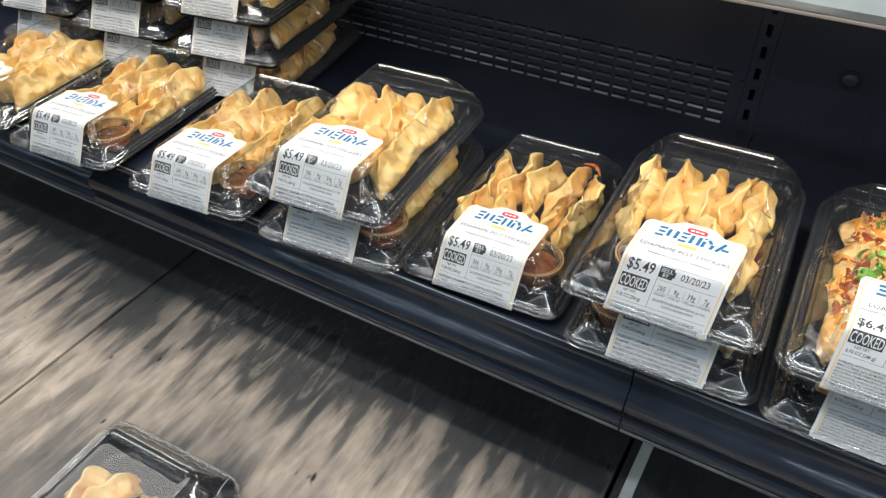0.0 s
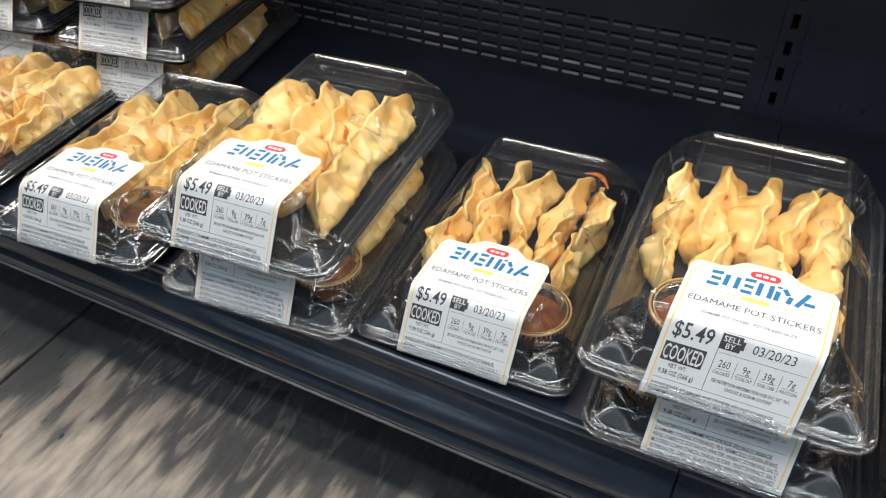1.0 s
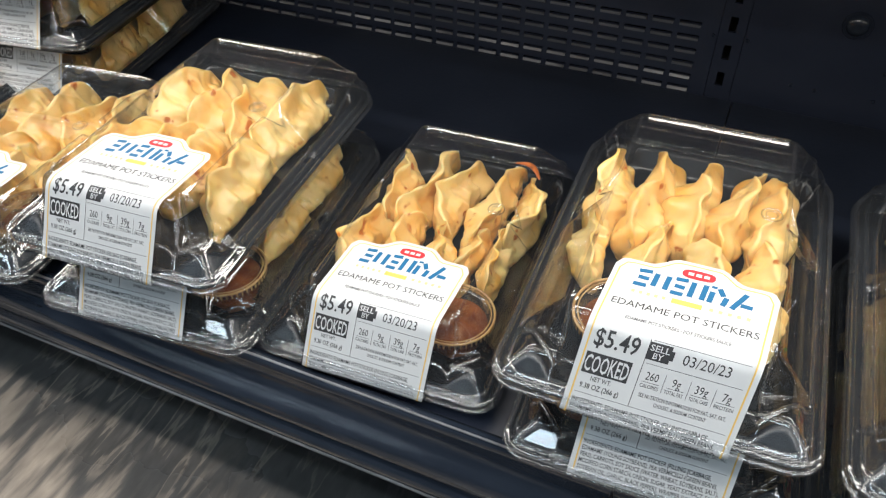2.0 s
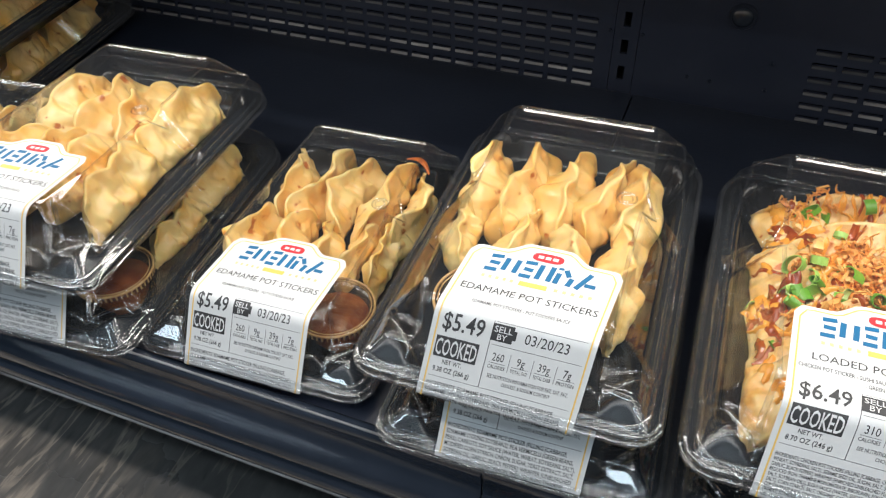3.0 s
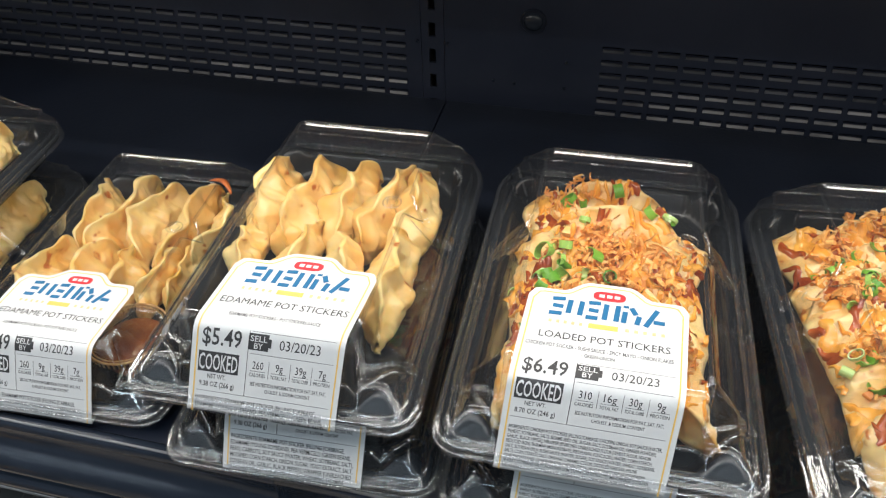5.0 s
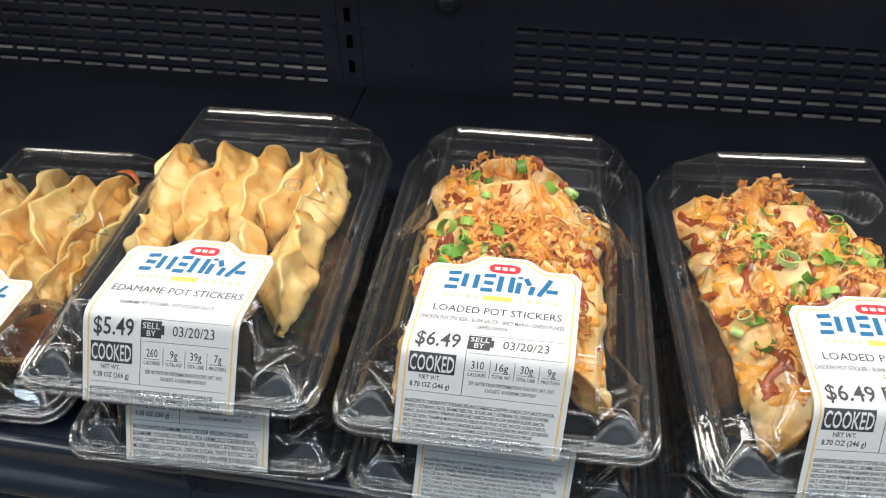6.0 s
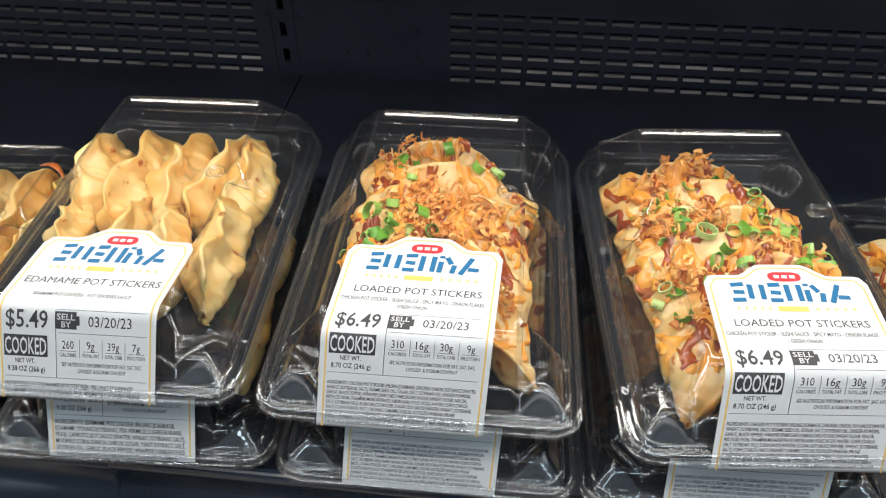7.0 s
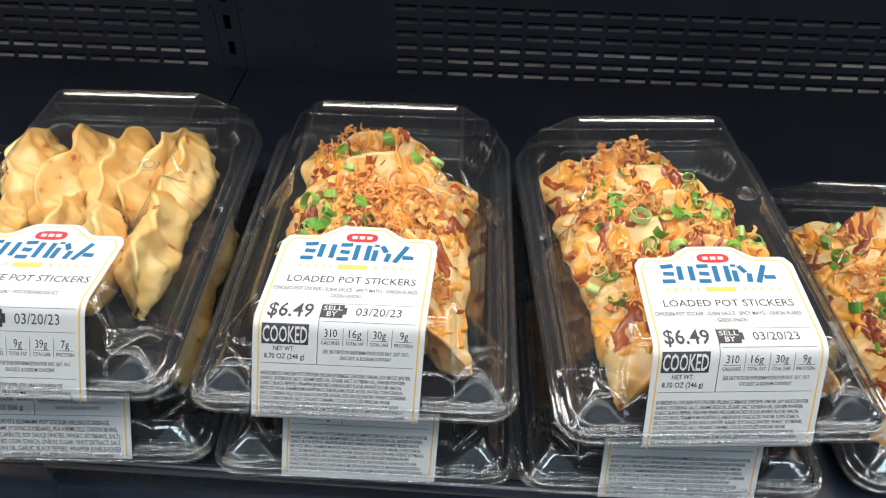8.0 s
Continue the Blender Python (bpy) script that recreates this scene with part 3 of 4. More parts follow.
class Ink:
    """Collects flat shapes of one colour, then drapes them over the label."""

    def __init__(self):
        self.verts, self.faces = [], []

    def text(self, text, u0, u1, v_top, v_base, heavy=None):
        verts, faces = glyphs(text, (0.009 if v_base - v_top < 0.0030 else 0.0) if heavy is None else heavy)
        cap = 0.69
        x0, x1 = min(v[0] for v in verts), max(v[0] for v in verts)
        k = len(self.verts)
        for x, y in verts:
            self.verts.append((u0 + (x - x0) / (x1 - x0) * (u1 - u0), v_base - y / cap * (v_base - v_top)))
        self.faces += [tuple(i + k for i in f) for f in faces]

    def strip(self, points, width):
        """A flat stroke of constant width through the points."""
        k = len(self.verts)
        for i, (u, v) in enumerate(points):
            a, b = points[max(0, i - 1)], points[min(len(points) - 1, i + 1)]
            d = math.hypot(b[0] - a[0], b[1] - a[1]) or 1.0
            n = (-(b[1] - a[1]) / d * width / 2, (b[0] - a[0]) / d * width / 2)
            self.verts += [(u + n[0], v + n[1]), (u - n[0], v - n[1])]
        self.faces += [(k + 2 * i, k + 2 * i + 1, k + 2 * i + 3, k + 2 * i + 2) for i in range(len(points) - 1)]

    def rect(self, u0, u1, v0, v1, cut=6):
        self.strip([(u0 + (u1 - u0) * i / cut, (v0 + v1) / 2) for i in range(cut + 1)], v1 - v0)

    def pill(self, u, v, ru, rv, fill=1.0):
        k = len(self.verts)
        n = 28
        self.verts.append((u, v))
        for i in range(n):
            a = i * math.tau / n
            c, s = math.cos(a), math.sin(a)
            self.verts.append((u + ru * math.copysign(abs(c) ** 0.55, c), v + rv * math.copysign(abs(s) ** 0.75, s)))
        self.faces += [(k, k + 1 + i, k + 1 + (i + 1) % n) for i in range(n)]

    def mesh(self, name, mat, dy, off, lift, skew):
        bm = bmesh.new()
        vs = [bm.verts.new((u, v, 0.0)) for u, v in self.verts]
        for f in self.faces:
            try:
                bm.faces.new([vs[i] for i in f])
            except ValueError:
                pass
        # cut along the fold so that the print follows the bend
        for k in range(-6, 7):
            cut = FOLD - dy + k * 0.0010
            bmesh.ops.bisect_plane(bm, geom=bm.verts[:] + bm.edges[:] + bm.faces[:], dist=1e-6, plane_co=(0, cut, 0), plane_no=(0, 1, 0))
        bmesh.ops.bisect_plane(bm, geom=bm.verts[:] + bm.edges[:] + bm.faces[:], dist=1e-6, plane_co=(0, FOLD - dy + 0.0052 + DROP, 0), plane_no=(0, 1, 0))
        for v in bm.verts:
            v.co = drape(v.co.x, v.co.y, dy, off, lift, skew)
        return mesh_of(name, bm, mat)


def label_inks(kind):
    """Name, material, lift and flat shapes of all that is printed on a label."""
    loaded = kind == "loaded"
    red, white, gold, tan, black, grey = (Ink() for _ in range(6))
    strokes = []
    # the maker's marks stand as plain bars, an oval and a block
    for bars in (((-0.0256, 0.0150, -0.0196, 0.0143), (-0.0250, 0.0194, -0.0200, 0.0196), (-0.0262, 0.0245, -0.0202, 0.0243)),
                 ((-0.0170, 0.0146, -0.0174, 0.0236), (-0.0116, 0.0146, -0.0120, 0.0240)),
                 ((-0.0086, 0.0148, -0.0030, 0.0144), (-0.0082, 0.0194, -0.0036, 0.0198), (-0.0092, 0.0244, -0.0036, 0.0244)),
                 ((-0.0002, 0.0144, -0.0006, 0.0248), (0.0052, 0.0144, 0.0048, 0.0248)),
                 ((0.0086, 0.0176, 0.0082, 0.0250), (0.0087, 0.0136, 0.0087, 0.0152)),
                 ((0.0112, 0.0146, 0.0136, 0.0190), (0.0152, 0.0196, 0.0142, 0.0252)),
                 ((0.0232, 0.0142, 0.0182, 0.0256), (0.0216, 0.0220, 0.0268, 0.0222))):
        blue = Ink()
        strokes.append(blue)
        for u0, v0, u1, v1 in bars:
            blue.strip([(u0 + (u1 - u0) * k / 4, v0 + (v1 - v0) * k / 4) for k in range(5)], 0.0025)
    red.pill(0.0005, 0.0092, 0.0076, 0.0031)
    for du in (-0.0036, 0.0, 0.0036):
        white.rect(du - 0.0008, du + 0.0018, 0.0082, 0.0103, 2)
    gold.rect(-0.0072, 0.0062, 0.0281, 0.0312)
    for k in range(5):
        tan.rect(-0.0255 + 0.0035 * k, -0.0240 + 0.0035 * k, 0.0286, 0.0306, 1)
        tan.rect(0.0095 + 0.0040 * k, 0.0112 + 0.0040 * k, 0.0286, 0.0306, 1)
    # thin gold border
    inset = 0.0026
    edge = [(-LAB_W + inset, LAB_L - 0.002), (-LAB_W + inset, 0.016)]
    n = 28
    for i in range(n + 1):
        u = (LAB_W - inset) * (2 * i / n - 1)
        edge.append((u, top_edge(u * LAB_W / (LAB_W - inset)) + inset * 0.9))
    edge += [(LAB_W - inset, 0.016), (LAB_W - inset, LAB_L - 0.002)]
    fine = []
    for a, b in zip(edge, edge[1:]):
        m = max(1, int(math.hypot(b[0] - a[0], b[1] - a[1]) / 0.004))
        fine += [(a[0] + (b[0] - a[0]) * k / m, a[1] + (b[1] - a[1]) * k / m) for k in range(m)]
    gold.strip(fine + [edge[-1]], 0.0007)
    # words
    if loaded:
        black.text("LOADED POT STICKERS", -0.0285, 0.0300, 0.0362, 0.0402)
        grey.text("CHICKEN POT STICKER - SUSHI SAUCE - SPICY MAYO - ONION FLAKES", -0.0335, 0.0315, 0.0434, 0.0456)
        grey.text("- GREEN ONION", -0.0080, 0.0065, 0.0474, 0.0494)
    else:
        black.text("EDAMAME POT STICKERS", -0.0318, 0.0325, 0.0362, 0.0402)
        grey.text("EDAMAME POT STICKERS - POT STICKERS SAUCE", -0.0230, 0.0225, 0.0460, 0.0480)
    black.text("$6.49" if loaded else "$5.49", -0.0322, -0.0125, 0.0538, 0.0612, 0.012)
    black.strip([(-0.0092, 0.0575), (0.0008, 0.0575)], 0.0074)
    black.strip([(0.0008, 0.0575), (0.0022, 0.0575)], 0.0040)
    white.text("SELL", -0.0082, 0.0002, 0.0547, 0.0572)
    white.text("BY", -0.0062, -0.0018, 0.0579, 0.0604)
    black.text("03/20/23", 0.0062, 0.0262, 0.0553, 0.0597)
    grey.rect(-0.0080, 0.0330, 0.0530, 0.0532)
    grey.rect(-0.0080, 0.0330, 0.0628, 0.0630)
    grey.strip([(-0.0090, 0.0530), (-0.0090, 0.0600), (-0.0090, 0.0660), (-0.0090, 0.0730), (-0.0090, 0.0800), (-0.0090, 0.0828)], 0.0003)
    black.strip([(-0.0335, 0.0692), (-0.0270, 0.0692), (-0.0200, 0.0692), (-0.0130, 0.0692)], 0.0094)
    white.text("COOKED", -0.0330, -0.0135, 0.0656, 0.0728, 0.012)
    black.text("NET WT.", -0.0283, -0.0190, 0.0748, 0.0768)
    black.text("8.70 OZ (246 g)" if loaded else "9.38 OZ (266 g)", -0.0322, -0.0145, 0.0783, 0.0806)
    cells = (("310", "CALORIES"), ("16g", "TOTAL FAT"), ("30g", "TOTAL CARB"), ("9g", "PROTEIN")) if loaded else (("260", "CALORIES"), ("9g", "TOTAL FAT"), ("39g", "TOTAL CARB"), ("7g", "PROTEIN"))
    for k, (big, small) in enumerate(cells):
        c = -0.0034 + 0.0106 * k
        half = 0.0013 * len(big)
        black.text(big, c - half * 0.7, c + half * 0.7, 0.0662, 0.0697)
        grey.rect(c - 0.0038, c + 0.0038, 0.0706, 0.0708, 2)
        grey.text(small, c - 0.0040, c + 0.0040, 0.0716, 0.0732)
        if k:
            grey.strip([(c - 0.0052, 0.0655), (c - 0.0052, 0.0695), (c - 0.0052, 0.0735)], 0.0002)
    grey.text("SEE NUTRITION INFORMATION FOR FAT, SAT. FAT,", -0.0065, 0.0310, 0.0757, 0.0774)
    grey.text("CHOLEST. & SODIUM CONTENT", 0.0010, 0.0235, 0.0785, 0.0801)
    grey.rect(-0.0335, 0.0330, 0.0828, 0.0830)
    if loaded:
        lines = ("INGREDIENTS: CHICKEN POT STICKERS (FILLING [CABBAGE, CHICKEN, ONION, SOY SAUCE (WATER,", "WHEAT, SOYBEANS, SALT), SESAME SEED OIL, SUGAR, SALT, SOYBEAN OIL, GINGER POWDER,",
                 "GARLIC, BLACK PEPPER], WRAPPER [ENRICHED UNBLEACHED FLOUR (WHEAT FLOUR, NIACIN,", "REDUCED IRON, THIAMINE MONONITRATE, RIBOFLAVIN, FOLIC ACID), WATER, CORN STARCH,",
                 "SALT, SOYBEAN OIL]), SUSHI SAUCE (WATER, SUGAR, SOY SAUCE [WATER, WHEAT, SOYBEANS,", "SALT], CORN STARCH, SALT, ORGANIC CARAMEL COLOR, DISTILLED VINEGAR, PRUNE",
                 "CONCENTRATE JUICE, CONCENTRATED CHICKEN STOCK, YEAST EXTRACT, SOY SAUCE POWDER", "(WHEAT, SOYBEANS, SALT), XANTHAN GUM, STEVIA LEAF EXTRACTS), MAYONNAISE (SOYBEAN",
                 "OIL, VINEGAR, EGGS, EGG YOLKS, SALT, SUGAR, WATER, LEMON JUICE CONCENTRATE, GROUND")
        start, pitch, cap = 0.0868, 0.00240, 0.0017
    else:
        lines = ("INGREDIENTS: EDAMAME POT STICKER (FILLING [CABBAGE,", "EDAMAME (YOUNG SOYBEANS), PEA VERMICELLI (GREEN BEANS,", "PEAS), CARROTS, SOY SAUCE (WATER, WHEAT, SOYBEANS, SALT),",
                 "MODIFIED CORN STARCH, ONION, SUGAR, YEAST EXTRACT, SALT,", "SOYBEAN OIL, GARLIC, BLACK PEPPER], WRAPPER [UNBLEACHED", "ENRICHED WHEAT FLOUR (NIACIN, REDUCED IRON, THIAMINE",
                 "MONONITRATE, RIBOFLAVIN, FOLIC ACID), WATER, CORN STARCH,")
        start, pitch, cap = 0.0852, 0.0032, 0.0022
    longest = max(len(t) for t in lines)
    for k, line in enumerate(lines):
        black.text(line, -0.0335, -0.0335 + 0.0660 * min(1.0, len(line) / longest * 1.03), start + pitch * k, start + pitch * k + cap)
    if not loaded:
        # the price and all below it stand lower and larger on this label
        for ink in (white, black, grey):
            ink.verts = [(u, v if v < 0.051 else 0.0556 + (v - 0.0538) * 1.12) for u, v in ink.verts]
    return (*(("emblem_stroke", INK_BLUE, 0.00016, b) for b in strokes), ("red_oval", INK_RED, 0.00016, red), ("gold_print", INK_GOLD, 0.00012, gold), ("tan_print", INK_TAN, 0.00012, tan),
            ("black_print", INK_BLACK, 0.00014, black), ("grey_print", INK_GREY, 0.00013, grey), ("white_print", PAPER, 0.00026, white))


INKS = {"edamame": label_inks("edamame"), "loaded": label_inks("loaded")}
label_meshes = {}


def add_label(pack, kind, dy, off, skew):
    key = (kind, dy, skew)
    if key not in label_meshes:
        label_meshes[key] = [("label", label_sheet(dy, 0.0, skew))] + [(name, ink.mesh(name, mat, dy, 0.0, lift, skew)) for name, mat, lift, ink in INKS[kind]]
    made = label_meshes[key]
    lab = part("label", made[0][1], PAPER, pack, "white paper label with price, date and small print" if kind == "loaded" else "white paper label folded over the front edge")
    lab.location = (off, 0, 0)
    for name, me in made[1:]:
        ink = part(name, me, None, lab)
        if name.endswith("print"):
            ink["kind"] = "stuff"


def pack(x, y, level, yaw, kind, dy=0.0, off=0.0, floor=SHELF, scale=1.0, label=True, skew=0.04):
    words = {"edamame": "clear-lidded black tray of pan-fried pot stickers, priced label", "loaded": "clear-lidded black tray of topped pot stickers, priced label"}[kind]
    if level:
        words += ", stacked on another"
    ob = thing("food_pack", (x, y, floor + H * (level * 1.004) + 0.0003), words, "food pack", "packs on the shelf" if floor == SHELF else "packs on the deck", yaw)
    ob.scale = (scale, scale, 1.0)
    part("tray", TRAY_MESH, None, ob, "black plastic tray")
    lid = part("lid", LID_MESH, None, ob, "clear plastic lid")
    part("moulded_bead", BEAD_MESH, None, lid)["kind"] = "stuff"
    vent = part("vent", VENT_MESH, None, lid)
    vent.location = (0.036, 0.012, 0.0510)
    if label:
        add_label(ob, kind, dy, off, skew)
    return ob


# ---- food ----
def dumpling_mesh(seed, length=0.074, width=0.0135, height=0.040, ruffle=0.0025, bend=0.006, droop=0.004, arc=0.5, ends=0.30):
    """A half-moon parcel: plump belly, tapered ends and a thin pinched seam that droops to one side in soft folds."""
    rnd = random.Random(seed)
    ph = [rnd.uniform(0, 6.28) for _ in range(8)]
    off = Vector((seed * 1.7, seed * 0.6, seed * 2.3))
    bm = bmesh.new()
    na, nh = 60, 18
    rows = []
    for i in range(na + 1):
        a = -1 + 2 * i / na
        t = max(0.0, 1 - abs(a) ** 2.5)
        body = 0.16 + 0.84 * t ** 0.62
        hz = height * (ends + (1 - ends) * t ** arc) * (1 + 0.04 * math.sin(a * 4 + ph[7]) + 0.16 * ends * ease(0.5, 1.0, a))
        row = []
        for j in range(2 * nh):
            side = 1 if j < nh else -1
            up = (j + 0.5) / nh if j < nh else (2 * nh - j - 0.5) / nh
            if up < 0.30:
                half = (0.66 + 0.34 * math.sin(math.pi / 2 * up / 0.30)) * min(1.0, (up / 0.07) ** 0.5)
            else:
                half = 1 - 0.96 * ease(0.30, 1.04, up) ** 1.05
            fin = ease(0.52, 1.0, up)
            x = side * max(width * half * body, 0.0010)
            wave = math.sin(a * 4.4 + ph[0]) + 0.55 * math.sin(a * 10.5 + ph[1])
            x += fin * (ruffle * wave + droop * (0.65 + 0.45 * math.sin(a * 2.1 + ph[2]))) + bend * (a * a - 0.4)
            z = hz * up + fin * (0.0014 * math.sin(a * 5 + ph[3]) + 0.0008 * math.sin(a * 11 + ph[6]) - 0.18 * abs(droop))
            # pleats run from the seam down into the belly
            press = max(0.0, math.sin(a * 11 + 1.8 * up * side + ph[4])) ** 2
            x -= side * 0.0036 * press * ease(0.25, 0.55, up) * (1 - ease(0.62, 0.95, up)) * t
            y = length / 2 * a * (1.0 + 0.05 * math.sin(up * 3 + ph[5]))
            p = Vector((x, y, z))
            n1, n2, n3 = noise.noise(p * 42 + off), noise.noise(p * 95 + off), noise.noise(p * 230 + off)
            x += side * (n1 * 0.0056 + n2 * 0.0034 - 0.0018 * ease(0.35, 0.5, 0.5 - abs(n2))) * (1 - 0.75 * fin) + n3 * 0.0004
            z += n1 * 0.0026 + n2 * 0.0014
            row.append(bm.verts.new((x, y + n2 * 0.0008, max(0.0, z))))
        rows.append(row)
    k = 2 * nh
    for i in range(na):
        for j in range(k):
            bm.faces.new((rows[i][j], rows[i][(j + 1) % k], rows[i + 1][(j + 1) % k], rows[i + 1][j]))
    bm.faces.new(rows[0])
    bm.faces.new(rows[-1][::-1])
    bmesh.ops.recalc_face_normals(bm, faces=bm.faces[:])
    return bm


SEEDS = ((3, 0.072, 0.004), (11, 0.076, 0.007), (23, 0.068, -0.005), (31, 0.074, -0.003), (47, 0.070, 0.008), (59, 0.074, 0.002), (71, 0.066, -0.008))
# full, softly folded parcels; slender ones with a tall thin crest; sauced ones
SOFT = [mesh_of("pot_sticker", dumpling_mesh(s, l + 0.002, 0.0132, 0.0385, 0.0030, b, 0.0054, 0.42, 0.44), DOUGH_PALE, True) for s, l, b in SEEDS]
CRESTED = [mesh_of("pot_sticker", dumpling_mesh(s + 5, l + 0.004, 0.0104, 0.0405, 0.0036, b * 1.2, 0.0058, 0.40, 0.52), DOUGH_PALE, True) for s, l, b in SEEDS]
WARM = [mesh_of("pot_sticker", dumpling_mesh(s + 9, l + 0.014, 0.0118, 0.0450, 0.0024, b, 0.0034, 0.55, 0.16), DOUGH_WARM, True) for s, l, b in SEEDS]
FAMILY = {"edamame": SOFT, "crested": CRESTED, "loaded": WARM}


def dumpling(owner, k, x, y, z, rx, ry, rz, kind="edamame", size=1.0):
    me = FAMILY[kind][k % 7]
    ob = new("pot_sticker", me)
    ob.matrix_world = owner.matrix_world.normalized() @ pose(x, y, z + 0.0032, rx, ry, rz) @ Matrix.Diagonal((size, size, size, 1))
    tagged(ob, "golden pan-fried pot sticker with a pinched wavy crest" if kind != "loaded" else "sauced pot sticker under crisp onion and green onion", "dumpling", "pot stickers in a pack")
    return ob


def sauce_cup(owner, x, y):
    ob = new("sauce_cup")
    ob.matrix_world = owner.matrix_world @ pose(x, y, 0.0034)
    tagged(ob, "small clear cup of brown dipping sauce with a lid", "sauce cup", "sauce cups")
    bm = bmesh.new()
    prof = [(0.0170, 0.0), (0.0215, 0.020), (0.0225, 0.0205)]
    rows = [[bm.verts.new((r * math.cos(a), r * math.sin(a), z)) for a in [k * math.tau / 40 for k in range(40)]] for r, z in prof]
    for i in range(2):
        for j in range(40):
            bm.faces.new((rows[i][j], rows[i][(j + 1) % 40], rows[i + 1][(j + 1) % 40], rows[i + 1][j]))
    part("cup", bm, CUP_CLEAR, ob, smooth=True)
    bm = bmesh.new()
    bmesh.ops.create_cone(bm, cap_ends=True, segments=40, radius1=0.0166, radius2=0.0200, depth=0.0155, matrix=pose(0, 0, 0.0082))
    part("sauce", bm, CUP_SAUCE, ob, "reddish brown sauce", True)
    bm = bmesh.new()
    prof = [(0.0236, 0.0190), (0.0238, 0.0228), (0.0222, 0.0236), (0.0212, 0.0226), (0.0190, 0.0222), (0.0100, 0.0224), (0.0001, 0.0224)]
    rows = [[bm.verts.new(((r + (0.00035 if (j % 2 and i < 3) else 0)) * math.cos(j * math.tau / 72), (r + (0.00035 if (j % 2 and i < 3) else 0)) * math.sin(j * math.tau / 72), z)) for j in range(72)] for i, (r, z) in enumerate(prof)]
    for i in range(len(prof) - 1):
        for j in range(72):
            bm.faces.new((rows[i][j], rows[i][(j + 1) % 72], rows[i + 1][(j + 1) % 72], rows[i + 1][j]))
    lid = part("cup_lid", bm, CUP_CLEAR, ob, "clear ribbed lid", True)
    bm = bmesh.new()
    for r, tube in ((0.0242, 0.0008), (0.0221, 0.0004)):
        add_tube(bm, [(r * math.cos(k * math.tau / 56), r * math.sin(k * math.tau / 56), 0.0236 - (0.0006 if r < 0.022 else 0)) for k in range(56)], tube, closed=True, k=6, flat=1.0)
    for k in range(48):
        c, d = math.cos(k * math.tau / 48), math.sin(k * math.tau / 48)
        add_tube(bm, [(0.0245 * c, 0.0245 * d, 0.0232), (0.0243 * c, 0.0243 * d, 0.0192)], 0.0005, k=5, flat=1.0)
    part("lid_rim", bm, CUP_RIM, lid, "amber ribbed rim", True)
    return ob


from mathutils.bvhtree import BVHTree


def surface_of(obs):
    verts, faces = [], []
    for ob in obs:
        k = len(verts)
        verts += [ob.matrix_world @ v.co for v in ob.data.vertices]
        faces += [tuple(i + k for i in p.vertices) for p in ob.data.polygons]
    return BVHTree.FromPolygons(verts, faces)


